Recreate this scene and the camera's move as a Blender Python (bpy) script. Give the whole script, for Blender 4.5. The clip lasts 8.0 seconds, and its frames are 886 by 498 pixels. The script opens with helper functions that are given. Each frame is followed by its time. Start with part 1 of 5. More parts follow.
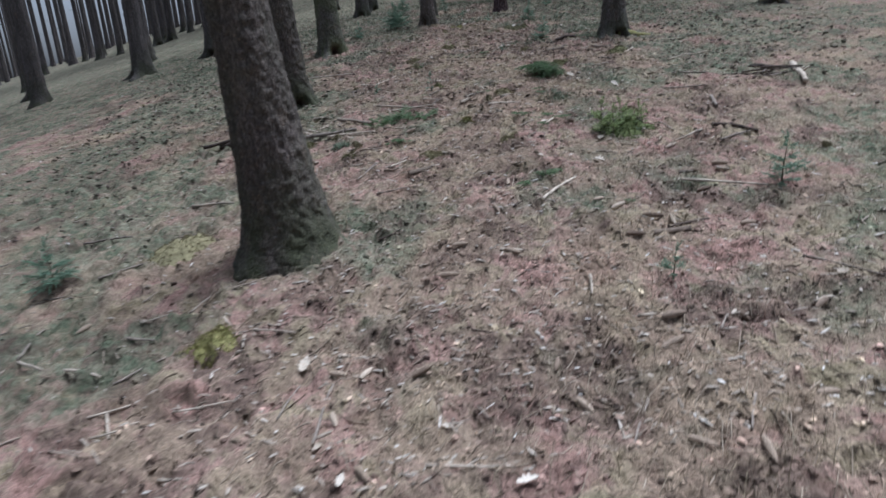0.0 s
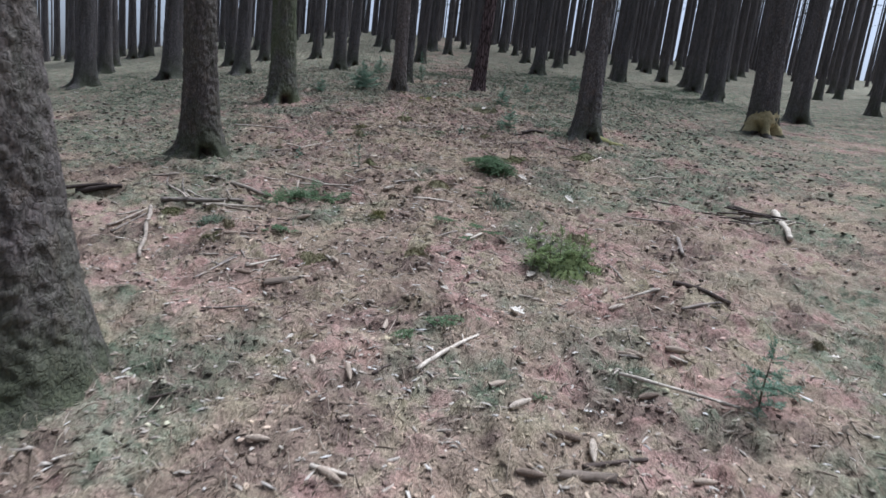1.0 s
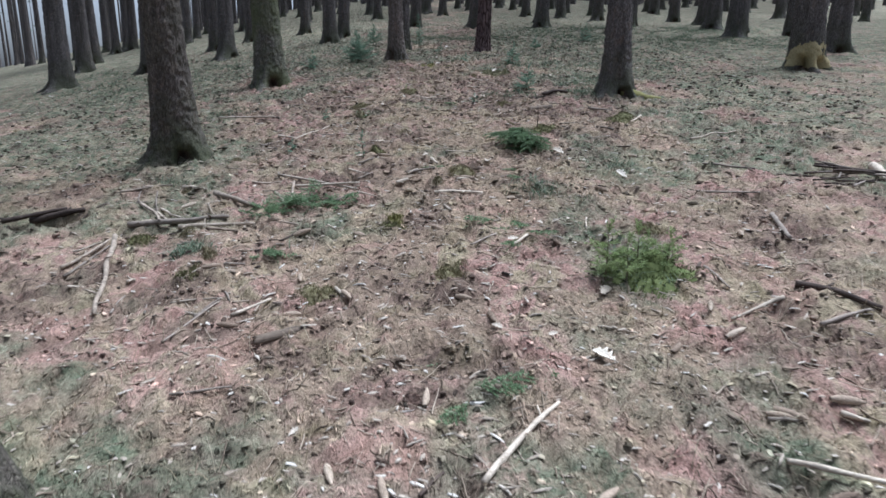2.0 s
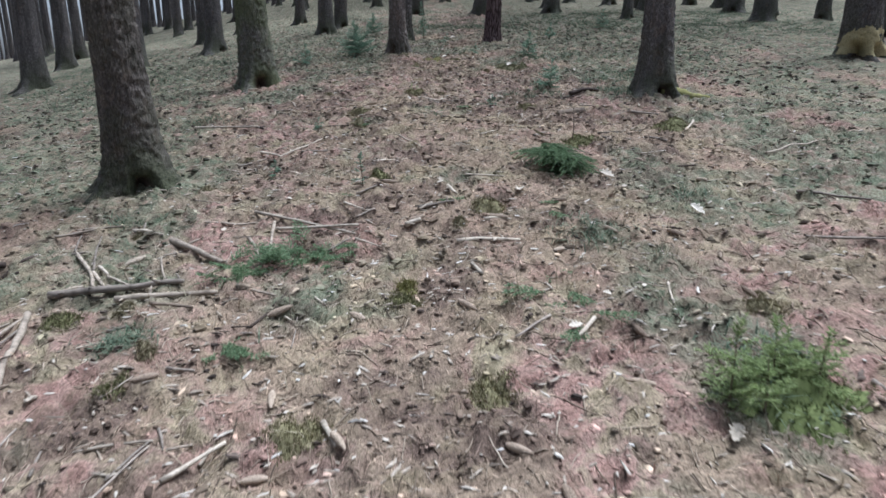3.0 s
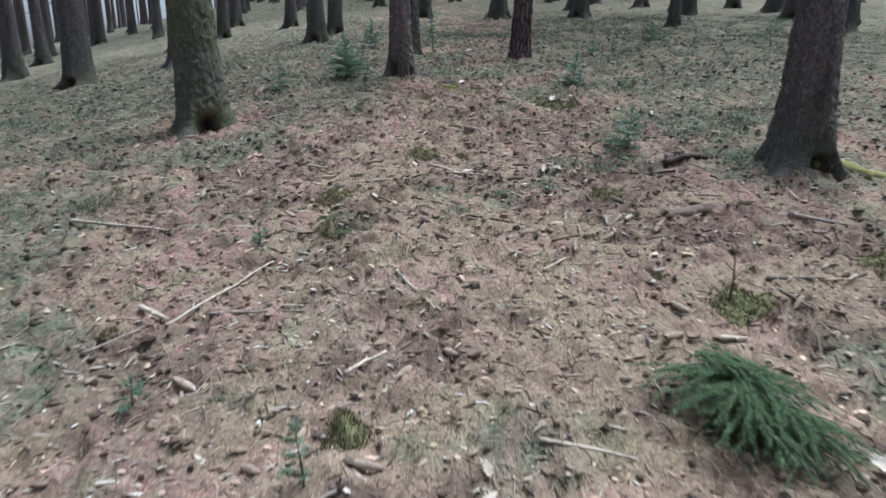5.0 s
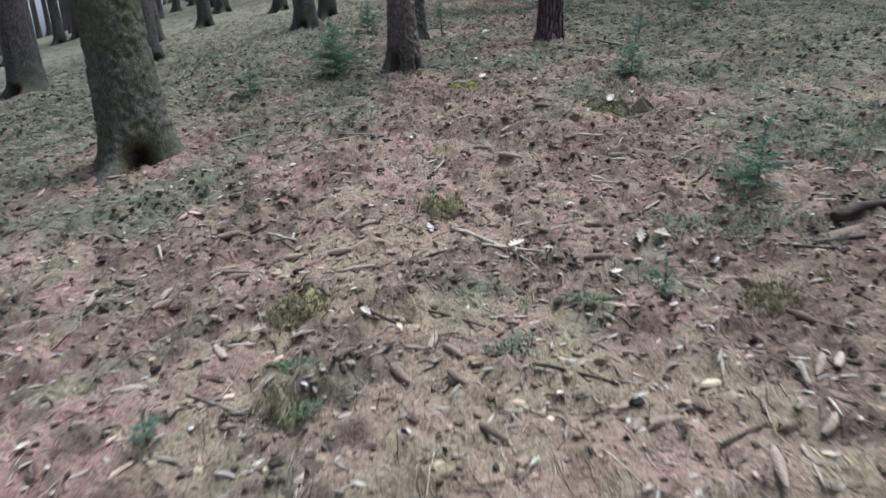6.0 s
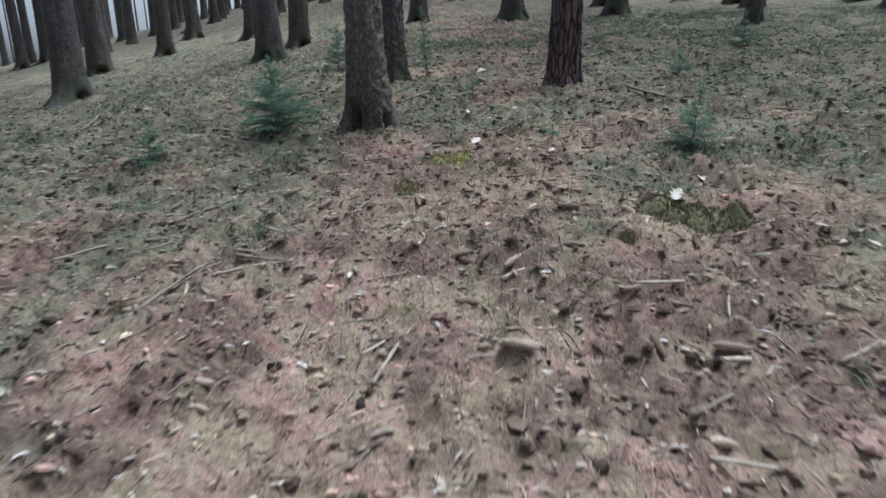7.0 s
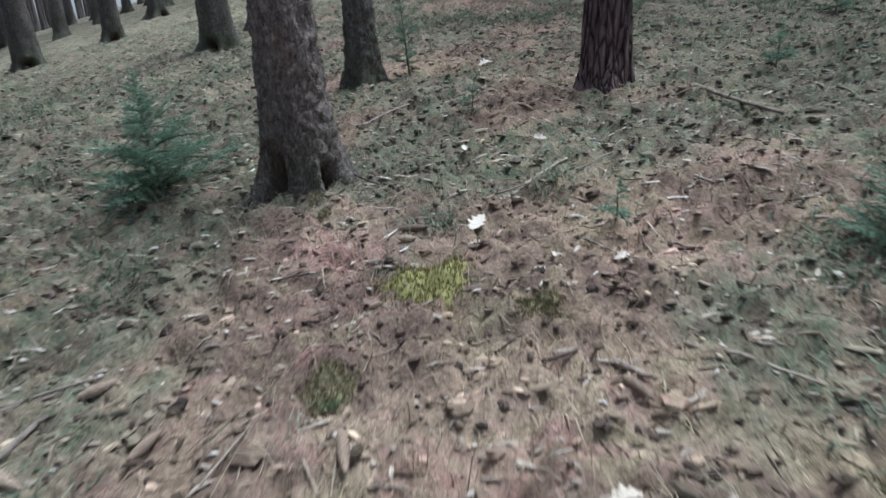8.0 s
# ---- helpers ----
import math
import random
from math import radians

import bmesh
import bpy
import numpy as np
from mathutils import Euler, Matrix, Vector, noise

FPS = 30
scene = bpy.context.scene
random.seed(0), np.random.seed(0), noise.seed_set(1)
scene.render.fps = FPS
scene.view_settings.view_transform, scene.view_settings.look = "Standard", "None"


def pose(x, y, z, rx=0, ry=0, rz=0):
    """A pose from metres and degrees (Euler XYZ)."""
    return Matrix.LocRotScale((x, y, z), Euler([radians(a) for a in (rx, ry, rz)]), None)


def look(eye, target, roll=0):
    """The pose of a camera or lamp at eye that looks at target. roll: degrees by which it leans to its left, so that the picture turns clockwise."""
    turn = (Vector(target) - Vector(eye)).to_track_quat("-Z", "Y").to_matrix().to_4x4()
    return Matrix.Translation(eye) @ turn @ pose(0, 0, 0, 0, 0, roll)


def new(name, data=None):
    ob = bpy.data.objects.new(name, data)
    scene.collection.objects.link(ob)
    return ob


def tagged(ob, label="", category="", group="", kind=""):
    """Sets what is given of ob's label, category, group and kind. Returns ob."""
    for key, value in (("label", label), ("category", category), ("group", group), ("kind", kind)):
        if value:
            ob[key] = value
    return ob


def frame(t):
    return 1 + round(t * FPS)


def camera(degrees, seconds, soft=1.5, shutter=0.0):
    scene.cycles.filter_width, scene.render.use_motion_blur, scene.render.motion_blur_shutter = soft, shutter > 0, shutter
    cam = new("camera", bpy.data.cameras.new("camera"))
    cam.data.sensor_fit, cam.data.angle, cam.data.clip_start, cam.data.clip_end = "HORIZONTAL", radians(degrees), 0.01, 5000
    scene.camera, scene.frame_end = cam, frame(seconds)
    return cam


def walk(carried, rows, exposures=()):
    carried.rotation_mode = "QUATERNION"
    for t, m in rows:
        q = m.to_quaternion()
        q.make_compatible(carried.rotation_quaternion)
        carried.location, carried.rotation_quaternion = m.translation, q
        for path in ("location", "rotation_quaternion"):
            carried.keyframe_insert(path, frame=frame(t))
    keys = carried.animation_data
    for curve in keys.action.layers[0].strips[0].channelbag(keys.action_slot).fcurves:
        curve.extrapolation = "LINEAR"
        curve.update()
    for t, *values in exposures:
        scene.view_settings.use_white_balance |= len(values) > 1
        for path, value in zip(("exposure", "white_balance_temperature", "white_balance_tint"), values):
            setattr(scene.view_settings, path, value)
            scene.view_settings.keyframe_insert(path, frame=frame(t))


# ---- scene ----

# ---- camera and its walk ----
cam = camera(72.0, 8.0, soft=1.5, shutter=0.24)
WALK = [
    (0.0, 0.000, 0.000, 1.600, 72.70, 3.36, -6.10),
    (0.5, 0.483, 0.799, 1.689, 76.10, -2.91, -6.89),
    (1.0, 0.821, 1.532, 1.789, 78.52, -6.81, -6.94),
    (1.2, 0.860, 1.783, 1.798, 77.79, -6.29, -6.57),
    (2.3, 0.780, 3.075, 1.899, 75.17, -0.21, -7.42),
    (2.5, 0.787, 3.347, 1.933, 75.52, -0.08, -7.46),
    (3.0, 0.812, 4.021, 2.029, 74.20, -0.47, -7.00),
    (3.5, 0.842, 4.743, 2.142, 74.67, -0.38, -6.67),
    (4.0, 0.898, 5.509, 2.265, 75.02, -0.85, -6.37),
    (4.5, 0.946, 6.290, 2.406, 73.91, -0.50, -6.61),
    (4.7, 0.981, 6.599, 2.463, 73.87, -0.99, -6.45),
    (5.8, 1.102, 8.806, 2.682, 72.62, 0.52, -6.44),
    (6.0, 1.141, 9.218, 2.716, 71.80, 1.39, -6.09),
    (6.5, 1.312, 10.294, 2.824, 71.78, 1.84, -6.18),
    (7.0, 1.547, 11.463, 2.940, 73.92, 0.74, -6.33),
    (7.5, 1.782, 12.585, 3.092, 73.08, 2.57, -5.85),
    (8.0, 1.960, 13.757, 3.221, 70.78, 2.63, -5.99),
]
walk(cam, [(t, pose(*p)) for t, *p in WALK], exposures=[(t, e, k, q) for t, e, k, q in ((0.0, 0.4, 5290, 11.5), (0.5, 0.45, 5290, 11.5), (1.2, 0.75, 5300, 11.5), (2.5, 0.87, 5340, 9.5), (3.5, 0.94, 5370, 9.5), (4.5, 0.98, 5350, 9), (6.0, 0.97, 5370, 9), (6.5, 0.92, 5370, 9), (7.0, 0.88, 5350, 8.5), (7.5, 0.95, 5360, 8.5), (8.0, 1.02, 5360, 8))])

# ---- world and sun: a bright overcast day above the canopy ----
world = bpy.data.worlds.new("overcast_sky")
scene.world = world
world.use_nodes = True
wn = world.node_tree.nodes
wl = world.node_tree.links
sky = wn.new("ShaderNodeTexSky")
sky.sky_type = "NISHITA"
sky.sun_disc = False
sky.sun_elevation = radians(66)
sky.sun_rotation = radians(51.3)
sky.air_density = 1.0
sky.dust_density = 4.0
sky.ozone_density = 1.0
wn["Background"].inputs["Strength"].default_value = 0.085
# a cloud layer greys the blue of the clear sky
haze = wn.new("ShaderNodeHueSaturation")
haze.inputs["Saturation"].default_value = 0.3
wl.new(sky.outputs["Color"], haze.inputs["Color"])
wl.new(haze.outputs["Color"], wn["Background"].inputs["Color"])

sun_data = bpy.data.lights.new("sun", "SUN")
sun_data.energy = 4.2
sun_data.angle = radians(30)
sun_data.color = (1.0, 0.96, 0.9)
sun = new("sun", sun_data)
sun.matrix_world = look((10, 8, 30), (0, 0, 0))


# ---- noise and small mesh helpers ----
_perm = np.random.RandomState(7).permutation(1024)


def vnoise(x, y, seed=0):
    """Smooth value noise in 0..1 over arrays x, y."""
    x = np.asarray(x, float)
    y = np.asarray(y, float)
    xi = np.floor(x).astype(int)
    yi = np.floor(y).astype(int)
    fx = x - xi
    fy = y - yi
    fx = fx * fx * fx * (fx * (fx * 6 - 15) + 10)
    fy = fy * fy * fy * (fy * (fy * 6 - 15) + 10)

    def corner(a, b):
        return _perm[(_perm[(a + seed * 37) & 1023] + b + seed * 91) & 1023] / 1023.0
    top = corner(xi, yi) * (1 - fx) + corner(xi + 1, yi) * fx
    low = corner(xi, yi + 1) * (1 - fx) + corner(xi + 1, yi + 1) * fx
    return top * (1 - fy) + low * fy


def fbm(x, y, octaves=4, seed=0):
    total, amp, out = 0.0, 1.0, 0.0
    for k in range(octaves):
        out = out + amp * vnoise(np.asarray(x) * 2 ** k, np.asarray(y) * 2 ** k, seed + k)
        total += amp
        amp *= 0.55
    return out / total


def slope(x, y):
    """The hillside: it rises ahead and falls away to both sides."""
    x = np.asarray(x, float)
    y = np.asarray(y, float)
    xc = x - 1.5
    right = np.maximum(xc, 0)
    left = np.maximum(-xc, 0)
    dip = np.exp(-((y - 2) / 5.0) ** 2)
    swell = np.exp(-((y - 17) / 8.0) ** 2)
    crest = np.maximum(y - 75, 0)
    back = np.maximum(-y - 4, 0)
    z = -0.1435 + 0.0703 * xc + 0.1514 * y - 0.0036 * right ** 2 / (1 + right / 10) - 0.0176 * left ** 2 / (1 + left / 10)
    z = z - 0.0330 * dip + 0.0059 * xc * dip - 0.0013 * swell
    z = z - 0.006 * crest ** 2 / (1 + crest / 30) + 0.05 * back
    return z


def churned(x, y):
    """Where the soil is dug over and bare, 0 to 1."""
    x = np.asarray(x, float)
    y = np.asarray(y, float)
    spot = fbm(x * 2.3 + 9, y * 2.5, 4, 31)
    bias = 0.07 * np.exp(-((y - 13) / 3.5) ** 2) + 0.09 * np.exp(-(((x - 3.0) / 1.3) ** 2 + ((y - 12.0) / 1.4) ** 2)) + 0.05 * np.clip((y - 14) / 3, 0, 1) - 0.065 * np.exp(-((y - 10.6) / 2.4) ** 2)
    # soil colour under the root plate also paints in the hole's shade
    bias = bias + 0.3 * np.exp(-(((x + 1.9) / 0.35) ** 2 + ((y - 8.2) / 0.22) ** 2))
    return np.clip((spot + bias - 0.50) / 0.16, 0, 1)


def ground(x, y):
    """Height of the forest floor with its hollows and clods."""
    x = np.asarray(x, float)
    y = np.asarray(y, float)
    z = slope(x, y)
    z = z + 0.04 * (fbm(x * 0.7, y * 0.7, 3, 11) - 0.5)
    z = z + 0.055 * (fbm(x * 2.6, y * 2.6, 3, 21) - 0.5)
    churn = churned(x, y)
    lumps = fbm(x * 7.5 + 0.6 * vnoise(x * 5, y * 5, 71), y * 6.5, 2, 41)
    z = z + (0.062 + 0.018 * churn) * (np.abs(lumps - 0.5) ** 0.85 * 1.7 - 0.3)
    crumbs = vnoise(x * 13 + 0.8 * vnoise(x * 9, y * 9, 55), y * 11.5, 51)
    z = z + (0.024 + 0.012 * churn) * (np.abs(crumbs - 0.5) * 2.4 - 0.6)
    pits = fbm(x * 6.1, y * 7.3, 2, 81)
    z = z - (0.02 + 0.025 * churn) * np.clip((pits - 0.63) / 0.12, 0, 1)
    tussocks = fbm(x * 4.3 + 5, y * 4.9, 2, 91)
    z = z + (0.03 + 0.02 * np.clip((y - 12) / 4, 0, 1)) * np.clip((tussocks - 0.56) / 0.22, 0, 1)
    # the sunk bed of a stick pile and the hollow under a root plate
    z = z - 0.055 * np.exp(-(((x - 0.53) / 0.6) ** 2 + ((y - 8.0) / 0.4) ** 2))
    return z - 0.2 * np.exp(-(((x + 1.9) / 0.27) ** 4 + ((y - 8.2) / 0.13) ** 4))


def moss_and_falloff(x, y):
    """How mossy the floor is, 0 to 1; greener sides also imitate lens falloff."""
    x = np.asarray(x, float)
    y = np.asarray(y, float)
    patch = fbm(x * 1.3 + 3, y * 1.1, 4, 61)
    aside = np.abs(x - 0.7 - 0.11 * y)
    bias = 0.02 * np.exp(-(((x + 1.7) / 1.2) ** 2 + ((y - 5.4) / 1.4) ** 2)) + 0.25 * np.clip((y - 13.8) / 4.2, 0, 1) + 0.22 * np.clip((aside - 1.1) / 2.8, 0, 1) - 0.07 * np.exp(-(aside / 0.8) ** 2) + 0.12 * np.exp(-(((x - 3.4) / 0.6) ** 2 + ((y - 15.2) / 0.9) ** 2)) + 0.1 * np.exp(-(((x - 0.6) / 0.6) ** 2 + ((y - 15.8) / 0.9) ** 2)) - 0.3 * np.exp(-(((x + 1.9) / 0.35) ** 2 + ((y - 8.2) / 0.22) ** 2)) + 0.08 * np.exp(-(((x + 0.35) / 0.45) ** 2 + ((y - 4.2) / 0.35) ** 2)) - 0.09 * np.exp(-(((x - 2.3) / 1.3) ** 2 + ((y - 11.8) / 2.2) ** 2)) - 0.1 * np.exp(-(((x - 0.2) / 1.6) ** 2 + ((y - 14.8) / 1.5) ** 2))
    return np.clip((patch + bias - 0.55) / 0.17, 0, 1)


def straw_cover(x, y):
    """Where dry grass and pale litter hide the needle bed, 0 to 1."""
    x = np.asarray(x, float)
    y = np.asarray(y, float)
    patch = fbm(x * 0.8 + 7, y * 0.7, 4, 141)
    aside = np.abs(x - 0.7 - 0.11 * y)
    # paler litter along the way also imitates the lens's brighter middle
    bias = 0.2 * np.exp(-((y - 9.9) / 1.9) ** 2) - 0.12 * np.clip((aside - 0.9) / 1.8, 0, 1)
    return np.clip((patch + bias - 0.46) / 0.34, 0, 1) * 0.8


def raw_mesh(name, verts, faces, smooth=True):
    """A mesh from arrays: verts (n, 3), faces (m, k) with k = 3 or 4."""
    verts = np.ascontiguousarray(verts, np.float32)
    faces = np.ascontiguousarray(faces, np.int32)
    me = bpy.data.meshes.new(name)
    k = faces.shape[1]
    me.vertices.add(len(verts))
    me.vertices.foreach_set("co", verts.ravel())
    me.loops.add(faces.size)
    me.loops.foreach_set("vertex_index", faces.ravel())
    me.polygons.add(len(faces))
    me.polygons.foreach_set("loop_start", np.arange(0, faces.size, k, dtype=np.int32))
    me.polygons.foreach_set("use_smooth", np.full(len(faces), smooth))
    me.update(calc_edges=True)
    me.validate()
    return me


def part(name, me, material, parent=None, label="", at=None):
    """One mesh object, under a thing if parent is given."""
    if not me.materials:
        me.materials.append(material)
    ob = new(name, me)
    # meshes are shared, the material belongs to the object
    ob.material_slots[0].link = "OBJECT"
    ob.material_slots[0].material = material
    if parent is not None:
        ob.parent = parent
    if at is not None:
        ob.matrix_local = at
    if label:
        ob["label"] = label
    return ob


def grid_faces(rows, cols, wrap=False):
    i = np.arange(rows - 1)[:, None]
    j = np.arange(cols if wrap else cols - 1)[None, :]
    a = i * cols + j
    b = i * cols + (j + 1) % cols
    return np.stack([a, b, b + cols, a + cols], -1).reshape(-1, 4)


# ---- materials ----
class Mat:
    """A node material with a few short calls."""

    def __init__(self, name, rough=0.85, spec=0.25):
        self.m = bpy.data.materials.new(name)
        self.m.use_nodes = True
        self.t = self.m.node_tree
        self.b = self.t.nodes["Principled BSDF"]
        self.b.inputs["Roughness"].default_value = rough
        self.b.inputs["Specular IOR Level"].default_value = spec
        self.co = self.t.nodes.new("ShaderNodeTexCoord").outputs["Object"]

    def node(self, kind, **values):
        n = self.t.nodes.new("ShaderNode" + kind)
        for key, value in values.items():
            n.inputs[key].default_value = value
        return n

    def link(self, a, b):
        self.t.links.new(a, b)

    def mapped(self, scale):
        n = self.node("Mapping")
        n.inputs["Scale"].default_value = scale
        self.link(self.co, n.inputs["Vector"])
        return n.outputs["Vector"]

    def noise(self, scale, detail=4.0, rough=0.6, vector=None, warp=0.0):
        n = self.node("TexNoise", Scale=scale, Detail=detail, Roughness=rough, Distortion=warp)
        self.link(self.co if vector is None else vector, n.inputs["Vector"])
        return n.outputs["Fac"]

    def cells(self, scale, vector=None, feature="F1", output="Distance"):
        n = self.node("TexVoronoi", Scale=scale)
        n.feature = feature
        self.link(self.co if vector is None else vector, n.inputs["Vector"])
        return n.outputs[output]

    def ramp(self, fac, stops):
        n = self.node("ValToRGB")
        el = n.color_ramp.elements
        while len(el) < len(stops):
            el.new(0.5)
        for e, (p, c) in zip(el, stops):
            e.position = p
            e.color = (c, c, c, 1) if isinstance(c, (int, float)) else (*c, 1)
        self.link(fac, n.inputs["Fac"])
        return n.outputs["Color"]

    def mix(self, fac, a, b, blend="MIX"):
        n = self.t.nodes.new("ShaderNodeMix")
        n.data_type, n.blend_type = "RGBA", blend
        for socket, value in ((n.inputs[0], fac), (n.inputs[6], a), (n.inputs[7], b)):
            if isinstance(value, (int, float)):
                socket.default_value = value
            elif isinstance(value, tuple):
                socket.default_value = (*value, 1)
            else:
                self.link(value, socket)
        return n.outputs[2]

    def island(self):
        return self.t.nodes.new("ShaderNodeNewGeometry").outputs["Random Per Island"]

    def per_object(self):
        return self.t.nodes.new("ShaderNodeObjectInfo").outputs["Random"]

    def colour(self, c):
        self.link(c, self.b.inputs["Base Color"])

    def bump(self, height, strength=0.5, distance=0.01, after=None):
        n = self.node("Bump", Strength=strength, Distance=distance)
        self.link(height, n.inputs["Height"])
        if after is not None:
            self.link(after, n.inputs["Normal"])
        self.link(n.outputs["Normal"], self.b.inputs["Normal"])
        return n.outputs["Normal"]

    def thin(self, colour, amount):
        """Light passes through, as through a needle or a blade."""
        through_light = self.t.nodes.new("ShaderNodeBsdfTranslucent")
        self.link(colour, through_light.inputs["Color"])
        both = self.t.nodes.new("ShaderNodeMixShader")
        both.inputs["Fac"].default_value = amount
        self.link(self.b.outputs["BSDF"], both.inputs[1])
        self.link(through_light.outputs["BSDF"], both.inputs[2])
        self.link(both.outputs["Shader"], self.t.nodes["Material Output"].inputs["Surface"])


def patch_colour(m):
    """The patchwork of the floor: mauve and tan litter, brown humus, olive moss."""
    patch = m.noise(3.1, 5, 0.62, warp=0.9)
    other = m.noise(1.3, 4, 0.6, warp=0.5)
    c = m.ramp(patch, [(0.30, (0.115, 0.08, 0.062)), (0.40, (0.31, 0.193, 0.16)), (0.47, (0.36, 0.24, 0.2)), (0.52, (0.31, 0.232, 0.18)), (0.58, (0.335, 0.275, 0.19)), (0.68, (0.175, 0.145, 0.088))])
    tan = m.ramp(patch, [(0.34, (0.3, 0.245, 0.165)), (0.45, (0.2, 0.165, 0.115)), (0.52, (0.285, 0.225, 0.16)), (0.64, (0.315, 0.212, 0.175))])
    c = m.mix(m.ramp(other, [(0.46, 0.0), (0.58, 0.75)]), c, tan)
    straw = m.t.nodes.new("ShaderNodeAttribute")
    straw.attribute_name = "straw"
    dry = m.ramp(m.noise(2.2, 5, 0.62, warp=0.6), [(0.32, (0.2, 0.148, 0.112)), (0.44, (0.33, 0.245, 0.18)), (0.54, (0.322, 0.257, 0.178)), (0.62, (0.335, 0.275, 0.178)), (0.74, (0.21, 0.175, 0.115))])
    c = m.mix(straw.outputs["Fac"], c, dry)
    olive = m.ramp(m.noise(1.9, 5, 0.6, m.mapped((1.0, 1.0, 0.3)), warp=0.7), [(0.55, 0.0), (0.63, 0.5), (0.74, 0.75)])
    c = m.mix(olive, c, m.ramp(patch, [(0.36, (0.175, 0.153, 0.095)), (0.5, (0.285, 0.25, 0.158)), (0.64, (0.36, 0.315, 0.21))]))
    spot = m.noise(9.0, 4, 0.6, warp=0.6)
    soil = m.t.nodes.new("ShaderNodeAttribute")
    soil.attribute_name = "bare_soil"
    bare = m.mix(1.0, soil.outputs["Color"], m.ramp(spot, [(0.36, 0.15), (0.56, 0.95)]), "MULTIPLY")
    c = m.mix(bare, c, (0.155, 0.112, 0.09))
    cover = m.t.nodes.new("ShaderNodeAttribute")
    cover.attribute_name = "moss"
    green = m.ramp(m.noise(5.0, 4, 0.6, warp=0.7), [(0.32, (0.06, 0.078, 0.05)), (0.48, (0.125, 0.152, 0.1)), (0.64, (0.23, 0.238, 0.17))])
    return m.mix(m.mix(1.0, cover.outputs["Color"], m.ramp(spot, [(0.36, 0.95), (0.5, 0.62), (0.64, 0.2)]), "MULTIPLY"), c, green)


def floor_material():
    m = Mat("needle_litter_floor", 0.95, 0.1)
    mid = m.noise(6, 5, 0.65, warp=0.4)
    fine = m.noise(38, 5, 0.75)
    fibre = m.noise(85, 4, 0.75, m.mapped((1.0, 0.4, 1.0)), warp=1.5)
    c = m.mix(1.0, patch_colour(m), m.ramp(fibre, [(0.28, 0.35), (0.5, 0.95), (0.74, 1.55)]), "MULTIPLY")
    m.colour(m.mix(1.0, c, m.ramp(fine, [(0.3, 0.55), (0.5, 1.0), (0.72, 1.25)]), "MULTIPLY"))
    n = m.bump(mid, 0.6, 0.05)
    n = m.bump(fibre, 0.7, 0.012, n)
    m.bump(fine, 0.7, 0.014, n)
    return m.m


def strewn_material(name, stops, rough=0.85):
    """Small litter that takes the hue of the floor it lies on, each piece lighter or darker."""
    m = Mat(name, rough, 0.15)
    m.colour(m.mix(1.0, patch_colour(m), m.ramp(m.island(), stops), "MULTIPLY"))
    return m.m


